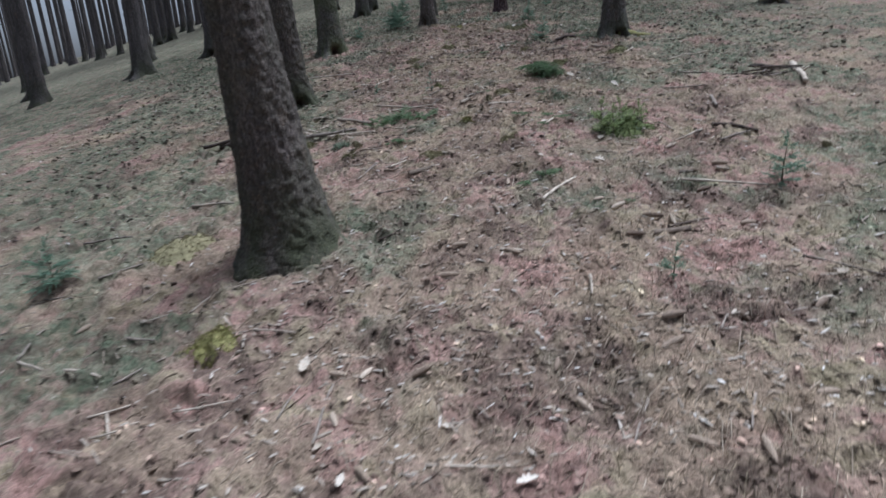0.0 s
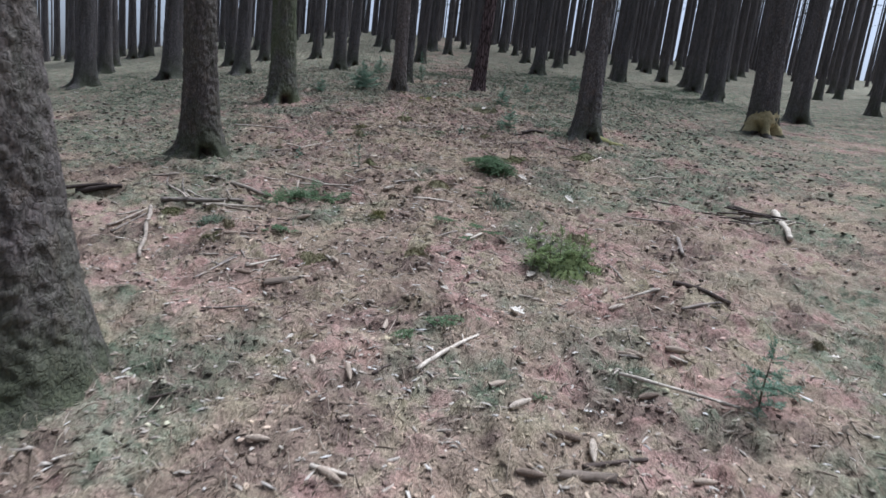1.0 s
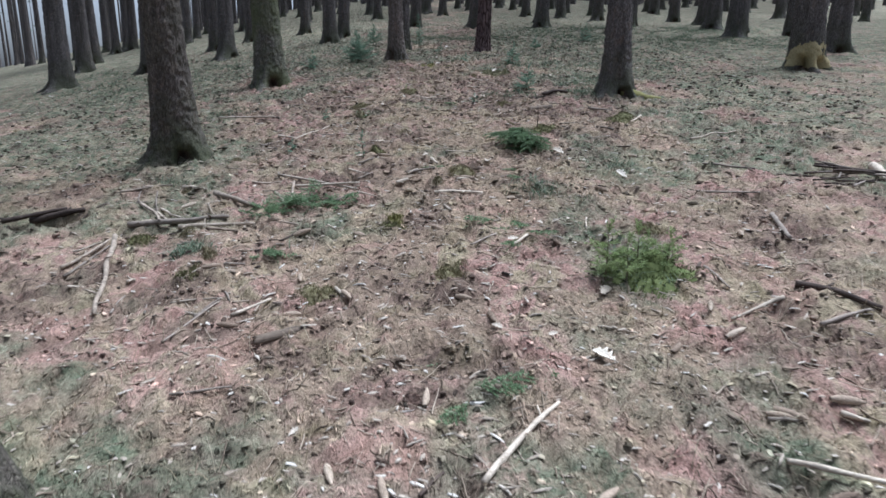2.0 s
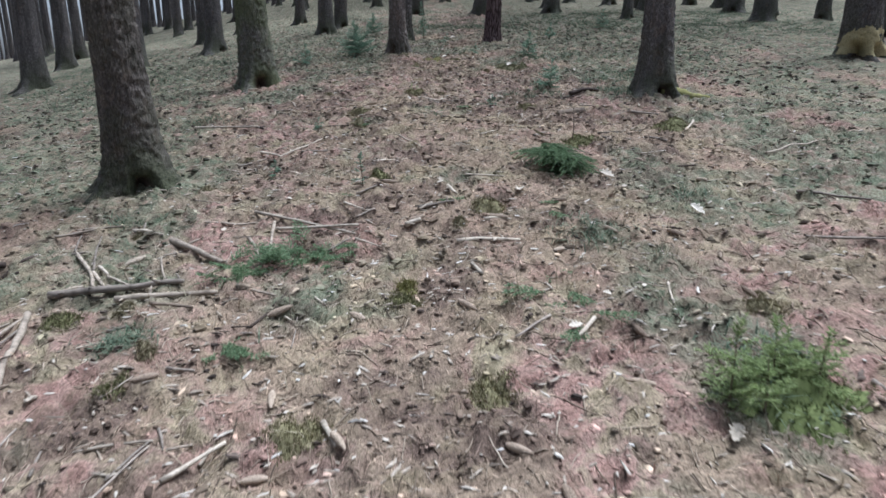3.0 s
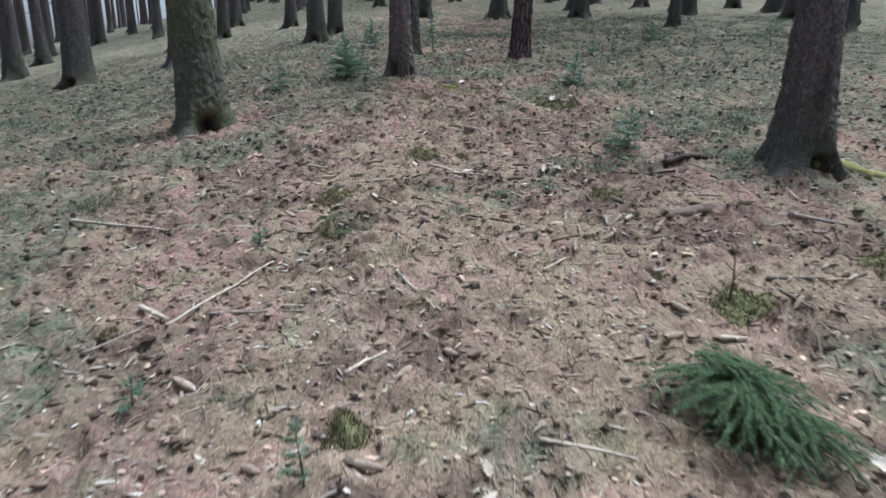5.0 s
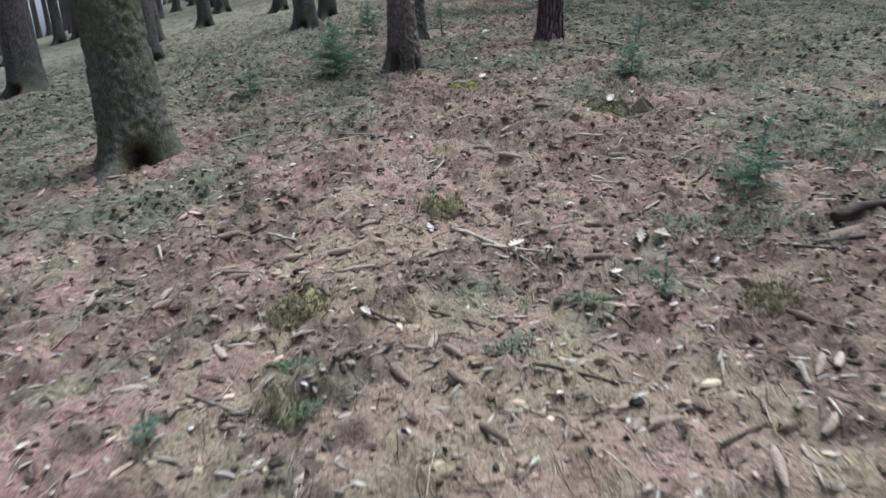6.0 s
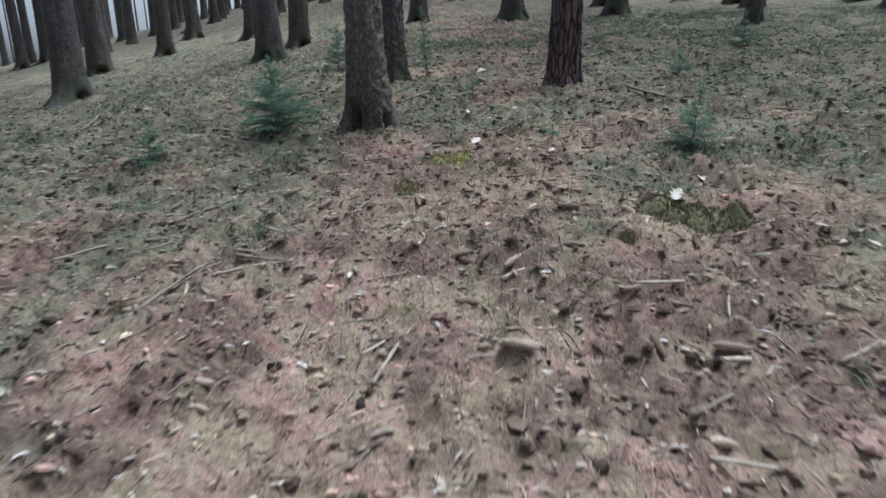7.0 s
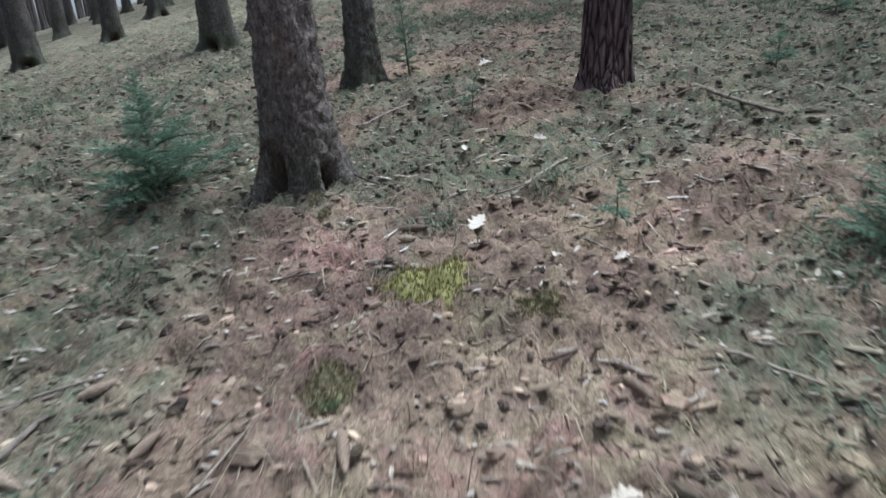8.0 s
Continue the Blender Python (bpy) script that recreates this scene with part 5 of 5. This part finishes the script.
lay_leaves([
    (0.44, 1.92, 0.09), (-0.29, 2.15, 0.07), (0.17, 2.35, 0.05), (-0.41, 2.40, 0.05), (0.65, 2.94, 0.04), (2.48, 2.95, 0.08),
    (-0.52, 3.04, 0.12), (3.73, 4.66, 0.10), (0.49, 5.00, 0.05), (1.89, 5.21, 0.14), (1.71, 5.43, 0.05), (-0.01, 5.51, 0.04),
    (1.45, 5.54, 0.06), (2.13, 5.84, 0.11), (1.44, 6.55, 0.05), (1.78, 6.62, 0.08), (-0.72, 6.68, 0.05), (2.04, 6.90, 0.05),
    (2.27, 6.96, 0.05), (3.04, 7.85, 0.12), (2.73, 8.37, 0.05), (-0.21, 8.38, 0.07), (2.90, 8.45, 0.04), (1.97, 8.56, 0.12),
    (2.72, 8.70, 0.14), (1.38, 8.76, 0.06), (1.40, 8.92, 0.07), (0.18, 8.94, 0.05), (-0.16, 11.17, 0.06), (1.04, 11.68, 0.06),
])
lay_leaves([
    (2.23, 11.84, 0.07), (2.68, 11.98, 0.05), (1.94, 12.01, 0.06), (2.44, 12.08, 0.09), (2.57, 12.10, 0.09), (1.82, 12.19, 0.11),
    (1.40, 12.56, 0.07), (2.23, 12.60, 0.06), (4.06, 13.63, 0.08), (2.23, 13.66, 0.04), (3.91, 13.70, 0.07), (3.78, 13.90, 0.06),
    (3.78, 14.07, 0.07), (1.40, 14.20, 0.05), (3.77, 14.22, 0.07), (3.27, 14.78, 0.13), (1.69, 14.84, 0.05), (2.45, 14.86, 0.10),
    (3.62, 15.15, 0.09), (3.05, 15.27, 0.04), (3.49, 15.67, 0.04), (4.08, 15.74, 0.05), (2.85, 15.91, 0.07), (2.60, 15.98, 0.04),
    (2.32, 16.17, 0.08), (2.36, 16.41, 0.14), (3.52, 16.76, 0.05), (1.05, 17.00, 0.07), (2.44, 17.38, 0.07), (2.93, 17.48, 0.09),
])
lay_leaves([
    (0.20, 18.92, 0.09), (2.82, 19.08, 0.12), (2.97, 19.71, 0.16),
])


# ---- moss cushions ----
def moss_cushion(x, y, size, bright, seed, dark=False):
    rng = np.random.RandomState(seed)
    thing = new("moss_cushion")
    base = float(ground(x, y))
    thing.location = (x, y, base)
    n, m = 9, 26
    a = np.linspace(0, 2 * math.pi, m, endpoint=False)
    R, A = np.meshgrid(np.linspace(0.03, 1, n), a, indexing="ij")
    edge = size / 2 * (1 + 0.35 * (vnoise(np.cos(A) * 2 + seed, np.sin(A) * 2, 3) - 0.5) * 2)
    px, py = R * edge * np.cos(A), R * edge * np.sin(A)
    lift = (0.48 if bright == 2 else 0.27) * size ** 0.6 * 0.5 * (1 - R ** 2) ** 0.8 * (0.5 + fbm(px * 14 + seed, py * 14, 3, 4))
    pz = ground(px + x, py + y) - base + lift * 0.55 - 0.012 * R ** 4
    v = np.stack([px, py, pz], -1)
    mat = DARK_MOSS if dark else YELLOW_MOSS if bright == 4 else GREEN_MOSS if bright == 3 else OLD_MOSS if bright == 2 else LIME_MOSS if bright else MOSS
    part("cushion", raw_mesh("cushion", v.reshape(-1, 3), grid_faces(n, m, True)), mat, thing)
    k = int(2600 * min(1, size / 0.3))
    rr, aa = np.minimum(np.sqrt(rng.rand(k)) * 0.97 + np.abs(rng.standard_normal(k)) * 0.16, 1.6), rng.uniform(0, 6.283, k)
    i = np.clip((rr * (n - 1)).astype(int), 0, n - 1)
    j = (aa / 6.283 * m).astype(int) % m
    foot = v[i, j] + rng.standard_normal((k, 3)) * np.array([0.010, 0.010, 0.002])
    # the outermost shoots thin out into the litter
    past = np.maximum(rr, 1)
    foot[:, :2] *= past[:, None]
    stray = past > 1
    foot[stray, 2] = ground(foot[stray, 0] + x, foot[stray, 1] + y) - base
    h = rng.uniform(0.006, 0.024, k)
    lean = rng.standard_normal((k, 2)) * 0.006
    side = rng.uniform(0, 6.283, k)
    w = 0.0028
    tri = np.stack([foot + np.stack([np.cos(side) * w, np.sin(side) * w, -0.002 + 0 * h], -1), foot - np.stack([np.cos(side) * w, np.sin(side) * w, 0.002 + 0 * h], -1),
                    foot + np.stack([lean[:, 0], lean[:, 1], h], -1)], 1)
    tagged(part("moss_fuzz", raw_mesh("moss_fuzz", tri.reshape(-1, 3), np.arange(3 * k).reshape(-1, 3), False), mat, thing), kind="stuff")
    if dark:
        return tagged(thing, "small dark olive tuft of moss and old grass", "moss", "moss tufts")
    return tagged(thing, "dark old moss growing over a low stump" if bright == 2 else "fresh green moss cushion, soft and low" if bright == 3 else "bright yellow-green moss cushion on the forest floor" if bright else "low dull green moss cushion in the litter", "moss", "moss cushions")


CUSHIONS = [
    (-1.11, 3.47, 0.31, 4), (-1.74, 5.07, 0.52, 0), (1.01, 7.19, 0.13, 4), (0.99, 7.05, 0.16, 1), (-0.87, 7.36, 0.2, 1), (-0.36, 6.66, 0.15, 1), (1.29, 6.26, 0.2, 0), (0.52, 6.16, 0.2, 0), (2.50, 6.05, 0.50, 3), (1.68, 8.31, 0.25, 0),
    (3.92, 10.05, 0.35, 1), (2.86, 9.83, 0.32, 1), (0.90, 9.19, 0.17, 1), (1.49, 12.74, 0.26, 0), (0.73, 11.88, 0.26, 0), (2.76, 11.46, 0.21, 0),
    (2.09, 15.97, 0.32, 4), (3.14, 14.70, 0.26, 2), (3.25, 14.54, 0.27, 2), (1.74, 15.44, 0.17, 0), (3.40, 14.42, 0.25, 2), (2.46, 15.67, 0.16, 0),
]
for k, (mx, my, size, bright) in enumerate(CUSHIONS):
    moss_cushion(mx, my, size, bright, 60 + k)
# small dark tufts between them, most of them beside the way
tuft_rng = np.random.RandomState(77)
for k in range(24):
    my = tuft_rng.uniform(4.5, 18)
    mx = 0.75 + 0.11 * my + tuft_rng.choice([-1, 1]) * tuft_rng.uniform(0.15, 2.6)
    moss_cushion(mx, my, 0.07 + 0.13 * tuft_rng.rand() ** 2, False, 160 + k, True)


# ---- young spruces and cut boughs ----
def bough_mesh(length, seed, side_twigs=7):
    """A needled bough along x: twigs to both sides, hung with needles."""
    rng = np.random.RandomState(seed)
    axes = [(np.zeros(3), np.array([1.0, 0, 0.0]), length)]
    for k in range(side_twigs):
        s = (k + 1) / (side_twigs + 1.2)
        for sg in (-1, 1):
            d = np.array([0.75, sg * rng.uniform(0.5, 0.8), rng.uniform(-0.15, 0.15)])
            axes.append((np.array([length * s, 0, 0]), d / np.linalg.norm(d), length * 0.45 * (1 - s * 0.75) * rng.uniform(0.7, 1.15)))
    tris = []
    for p0, d, ln in axes:
        k = max(8, int(ln * 720))
        s = rng.rand(k) * ln
        foot = p0 + d * s[:, None] + np.array([0, 0, 1.0]) * (-0.35 * (s ** 2) / max(length, 0.05))[:, None]
        out = rng.standard_normal((k, 3)) * np.array([0.5, 1.0, 0.75])
        out = out / np.linalg.norm(out, axis=1)[:, None] + d * 0.8
        tip = foot + out / np.linalg.norm(out, axis=1)[:, None] * 0.015 * rng.uniform(0.7, 1.25, k)[:, None]
        across = np.cross(out, np.array([0, 0, 1.0]) + 0.35 * rng.standard_normal((k, 3)))
        across = across / np.linalg.norm(across, axis=1)[:, None] * 0.0024
        tris.append(np.stack([foot - across, foot + across, tip], 1))
    v = np.concatenate(tris).reshape(-1, 3)
    return raw_mesh("needles", v, np.arange(len(v)).reshape(-1, 3), False)


def bough_stem(length, r):
    s = np.linspace(0, 1, 6)
    path = np.stack([s * length, 0 * s, -0.35 * (s * length) ** 2 / max(length, 0.05)], -1)
    return raw_mesh("stem", *tube(path, r * (1 - 0.7 * s), 5))


BOUGHS = {k: [bough_mesh(ln, 10 * k + v, tw) for v in range(3)] for k, (ln, tw) in {1: (0.115, 3), 2: (0.23, 6), 3: (0.41, 9), 4: (0.58, 12)}.items()}


def strand_mesh(length, seed):
    """A cut bough seen as drooping strands: a few long curved twigs, each a brush of short needles."""
    rng = np.random.RandomState(seed)
    tris = []
    for k in range(9):
        s0 = 0.0 if k == 0 else rng.uniform(0.05, 0.55) * length
        ln = length if k == 0 else length * rng.uniform(0.35, 0.6)
        side = 0 if k == 0 else rng.choice([-1, 1]) * rng.uniform(0.25, 0.6)
        curl, lift = rng.uniform(-0.9, 0.9), rng.uniform(0.0, 0.3)
        m = int(ln * 1900)
        u = rng.rand(m)
        foot = np.stack([s0 + ln * u * (1 - 0.2 * abs(side)), ln * (side * u + curl * u * u * 0.5), ln * (lift * u - 0.38 * u * u)], -1)
        out = rng.standard_normal((m, 3))
        out /= np.linalg.norm(out, axis=1)[:, None]
        out = out + np.array([0.9, 0.9 * side, -0.2])
        tip = foot + out / np.linalg.norm(out, axis=1)[:, None] * (0.016 * rng.uniform(0.7, 1.2, m))[:, None]
        across = np.cross(out, np.array([0, 0, 1.0]) + 0.5 * rng.standard_normal((m, 3)))
        across = across / np.linalg.norm(across, axis=1)[:, None] * 0.0014
        tris.append(np.stack([foot - across, foot + across, tip], 1))
    v = np.concatenate(tris).reshape(-1, 3)
    return raw_mesh("needles", v, np.arange(len(v)).reshape(-1, 3), False)


BOUGHS[5] = [strand_mesh(0.39, 80 + v) for v in range(5)]
STEMS = {k: bough_stem(ln, r) for k, (ln, r) in {1: (0.115, 0.0018), 2: (0.23, 0.0028), 3: (0.41, 0.0045), 4: (0.58, 0.0066), 5: (0.36, 0.0045)}.items()}


def seedling(x, y, height, seed, thin=False, green=None):
    """A young spruce: an upright stem with whorls of needled boughs."""
    rng = np.random.RandomState(seed)
    thing = new("spruce_seedling")
    thing.matrix_world = pose(x, y, float(ground(x, y)) - 0.01, rng.uniform(-5, 5), rng.uniform(-5, 5), rng.uniform(0, 360))
    s = np.linspace(0, 1, 8)
    path = np.stack([0.02 * np.sin(s * 4) * height, 0.015 * np.sin(s * 3 + 1) * height, s * height], -1)
    part("stem", raw_mesh("stem", *tube(path, (0.004 + 0.006 * height) * (1 - 0.75 * s), 6)), STEM, thing)
    whorls = max(2, int(height / 0.065))
    for w in range(whorls):
        f = (w + 0.4) / whorls
        reach = height * (0.22 if thin else 0.82 if height > 0.6 else 0.66) * (1 - f) ** 0.9 + 0.045
        kind = 1 if reach < 0.14 else 2 if reach < 0.27 else 3
        size = reach / {1: 0.115, 2: 0.23, 3: 0.41}[kind]
        arms = 3 if thin else 6 if height > 0.6 else 5 if height > 0.25 else 4
        for b in range(arms):
            m = Matrix.Translation((0, 0, height * (0.1 + 0.85 * f) + rng.uniform(-0.03, 0.03))) @ Matrix.Rotation(b * 6.283 / arms + w * 2.4 + rng.uniform(-0.5, 0.5), 4, "Z") \
                @ Matrix.Rotation(-rng.uniform(-0.15, 0.6) - 0.35 * f, 4, "Y") @ Matrix.Scale(size * rng.uniform(0.5, 1.15), 4)
            bough = part("bough", BOUGHS[kind][(w + b) % 3], green or SEEDLING_GREEN, thing, at=m)
            part("twig", STEMS[kind], STEM, bough, "thin brown twig")
    part("leader", BOUGHS[1][seed % 3], green or SEEDLING_GREEN, thing, at=Matrix.Translation((0, 0, height * 0.93)) @ Matrix.Rotation(-1.5, 4, "Y") @ Matrix.Scale(min(1.2, 0.4 + height * 2), 4))
    return tagged(thing, "thin young spruce sapling with sparse needles" if thin else "small blue-green spruce seedling growing from the litter", "seedling", "young spruces")


SEEDLINGS = [
    (2.42, 6.07, 0.25, 2), (2.58, 6.03, 0.20, 2), (2.29, 5.92, 0.24, 2), (2.49, 6.12, 0.17, 2), (2.65, 6.08, 0.13, 2), (1.59, 3.14, 0.16, 0),
    (-2.67, 4.82, 0.35, 0), (2.92, 4.18, 0.31, 0), (2.19, 5.99, 0.29, 2), (0.77, 8.95, 0.21, 1), (-0.01, 9.57, 0.10, 0), (0.27, 11.14, 0.12, 0),
    (3.36, 12.57, 0.34, 0), (1.50, 12.70, 0.10, 2), (1.44, 12.78, 0.08, 2), (2.36, 11.61, 0.08, 0), (3.84, 15.75, 0.4, 0), (0.65, 17.40, 0.64, 0), (-0.35, 16.85, 0.33, 0), (2.26, 19.64, 0.81, 1),
    (1.04, 21.04, 0.49, 0), (2.61, 18.20, 0.23, 0), (2.92, 16.17, 0.14, 0), (5.04, 18.42, 0.30, 0), (7.08, 20.54, 0.42, 0),
]
for k, (sx, sy, sh, thin) in enumerate(SEEDLINGS):
    seedling(sx, sy, sh, 200 + k, thin == 1, BUSH_GREEN if thin == 2 else None)


def cut_bough(x, y, turn, kind, raised, pitch=0.0, label="fresh green spruce bough cut off and lying on the floor", group="cut spruce boughs"):
    thing = new("spruce_bough")
    thing.matrix_world = pose(x, y, float(ground(x, y)) + 0.012 + raised, 0, -pitch, turn)
    k = int(abs(x * 7 + y * 13 + turn)) % len(BOUGHS[kind])
    part("stem", STEMS[kind], STEM, thing)
    part("needles", BOUGHS[kind][k], FRESH, thing)
    return tagged(thing, label, "bough", group)


pile = np.random.RandomState(8)
ax, ay = 2.41, 9.04
for k in range(40):
    spin = pile.uniform(-150, -20) if k % 5 < 3 else pile.uniform(0, 360)
    bx = ax + pile.uniform(-0.12, 0.12) - 0.15 * math.cos(radians(spin))
    by = ay + pile.uniform(-0.2, 0.16) - 0.15 * math.sin(radians(spin))
    cut_bough(bx, by, spin, 5, 0.03 + 0.0036 * (k % 20), pile.uniform(-2, 12), "fresh green spruce bough in a low pile", "pile of cut spruce boughs")
for k in range(4):
    a = pile.uniform(-1.2, 0.3)
    stick(ax, ay, ax + 0.30 * math.cos(a), ay + 0.28 * math.sin(a) + 0.05 * k, 0.7, "g", 0.10, "thin bare twig on a pile of spruce boughs")
# single sprigs
SPRIGS = [
    (1.88, 4.30, 159, 1), (1.25, 5.06, 11, 3), (1.16, 5.30, 121, 2), (1.22, 5.00, 231, 2), (1.25, 5.06, 341, 2), (1.79, 7.11, 64, 3),
    (1.70, 6.89, 174, 2), (1.85, 6.96, 284, 2), (1.79, 7.11, 34, 2), (1.70, 6.89, 144, 2), (1.76, 6.75, 117, 2), (1.83, 6.63, 227, 2),
    (1.88, 6.69, 337, 2), (1.76, 6.75, 87, 2), (2.10, 8.11, 276, 2), (2.03, 8.24, 26, 2), (1.89, 11.64, 329, 2), (1.73, 11.58, 79, 2),
    (1.67, 15.38, 351, 1), (0.71, 8.77, 170, 1), (1.31, 8.46, 8, 2), (0.67, 11.14, 12, 2), (0.64, 11.45, -8, 2), (-0.15, 7.98, 37, 2),
    (0.08, 6.79, 246, 1), (0.09, 6.84, 309, 2), (0.15, 6.82, 321, 2), (0.14, 6.88, 48, 1), (0.12, 6.85, 296, 2),
]
for bx, by, bt, bk in SPRIGS:
    cut_bough(bx, by, bt, bk, 0.0, 2, "small green spruce sprig lying on the litter", "green sprigs on the floor")

# two bushy clumps of sprigs in the brushwood, with a gap between
for cx, cy, wide, deep, count in ((0.05, 7.71, 0.07, 0.08, 15), (0.38, 7.78, 0.09, 0.1, 16), (0.55, 7.93, 0.08, 0.05, 7)):
    for k in range(count):
        cut_bough(cx + pile.normal(0, wide), cy + pile.normal(0, deep), pile.uniform(0, 360), 1 + (k % 4 > 0), 0.01 + 0.004 * (k % 8), pile.uniform(0, 35),
                  "dark green spruce sprig in a clump among brushwood", "green sprigs on the floor")

# a dead upright shoot and the long mossy root of the grey spruce
stick_top = raw_mesh("dead_sapling", *joined([tube([(0, 0, -0.02), (0.01, 0, 0.15), (0.0, 0.01, 0.34)], [0.006, 0.005, 0.002], 6), tube([(0.005, 0, 0.14), (0.06, 0.01, 0.2)], [0.003, 0.001], 5),
                                              tube([(0.0, 0, 0.2), (-0.05, 0.01, 0.25)], [0.003, 0.001], 5)]))
dead = part("dead_sapling", stick_top, WOODS["d"])
dx, dy = 2.80, 9.84
dead.location = (dx, dy, float(ground(dx, dy)))
tagged(dead, "thin dead dark sapling standing beside cut boughs", "sapling")
s = np.linspace(0, 1, 14)
ex, ey, ez = tree_with_root.location
rx, ry = ex + 0.08 + 0.42 * s, ey - 0.08 - 0.40 * s
rz = np.maximum(ground(rx, ry), slope(rx, ry)) + 0.035 * (1 - s) ** 2 - 0.01 * s
rz = np.convolve(np.pad(rz, 2, "edge"), np.ones(5) / 5, "valid")
root_path = np.stack([rx, ry, rz], -1) - np.array([ex, ey, ez])
root_v, root_f = tube(root_path, 0.085 * (1 - 0.6 * s) * (1 + 0.12 * np.sin(s * 17)), 14)
root_v = root_v + 0.018 * (np.stack([fbm(root_v[:, 0] * 22, root_v[:, 1] * 22 + root_v[:, 2] * 9, 2, q) for q in (5, 6, 7)], -1) - 0.5)
part("root", raw_mesh("root", root_v, root_f), YELLOW_MOSS, tree_with_root, "long root covered in bright green moss")


def moss_on_trunk(tree_thing, angle, half, low, high, seed):
    """A ragged skin of moss over part of a trunk."""
    v, f = arrays([c for c in tree_thing.children if c.name.startswith("trunk")][0].data)
    a = np.arctan2(v[:, 1], v[:, 0])
    off = np.abs((a - radians(angle) + math.pi) % (2 * math.pi) - math.pi) / radians(half)
    z = (v[:, 2] - (low + high) / 2) / ((high - low) / 2)
    inside = off ** 2 + z ** 2 + 2.4 * (fbm(a * 3 + 20, v[:, 2] * 6, 4, seed) - 0.5)
    keep = (inside < 1)[f].all(1)
    used, f = np.unique(f[keep], return_inverse=True)
    w = v[used].copy()
    out = np.stack([np.cos(a[used]), np.sin(a[used]), 0.2 + 0 * a[used]], -1)
    w = w + out * (0.006 + 0.03 * np.clip(1 - inside[used], 0, 1) * fbm(a[used] * 9, w[:, 2] * 16, 3, seed))[:, None]
    return part("moss_patch", raw_mesh("moss_patch", w, f.reshape(-1, 4)), YELLOW_MOSS, tree_thing, "ragged yellow-green moss on the bark")


moss_on_trunk(tree_with_moss, 255, 95, 0.0, 0.5, 3)
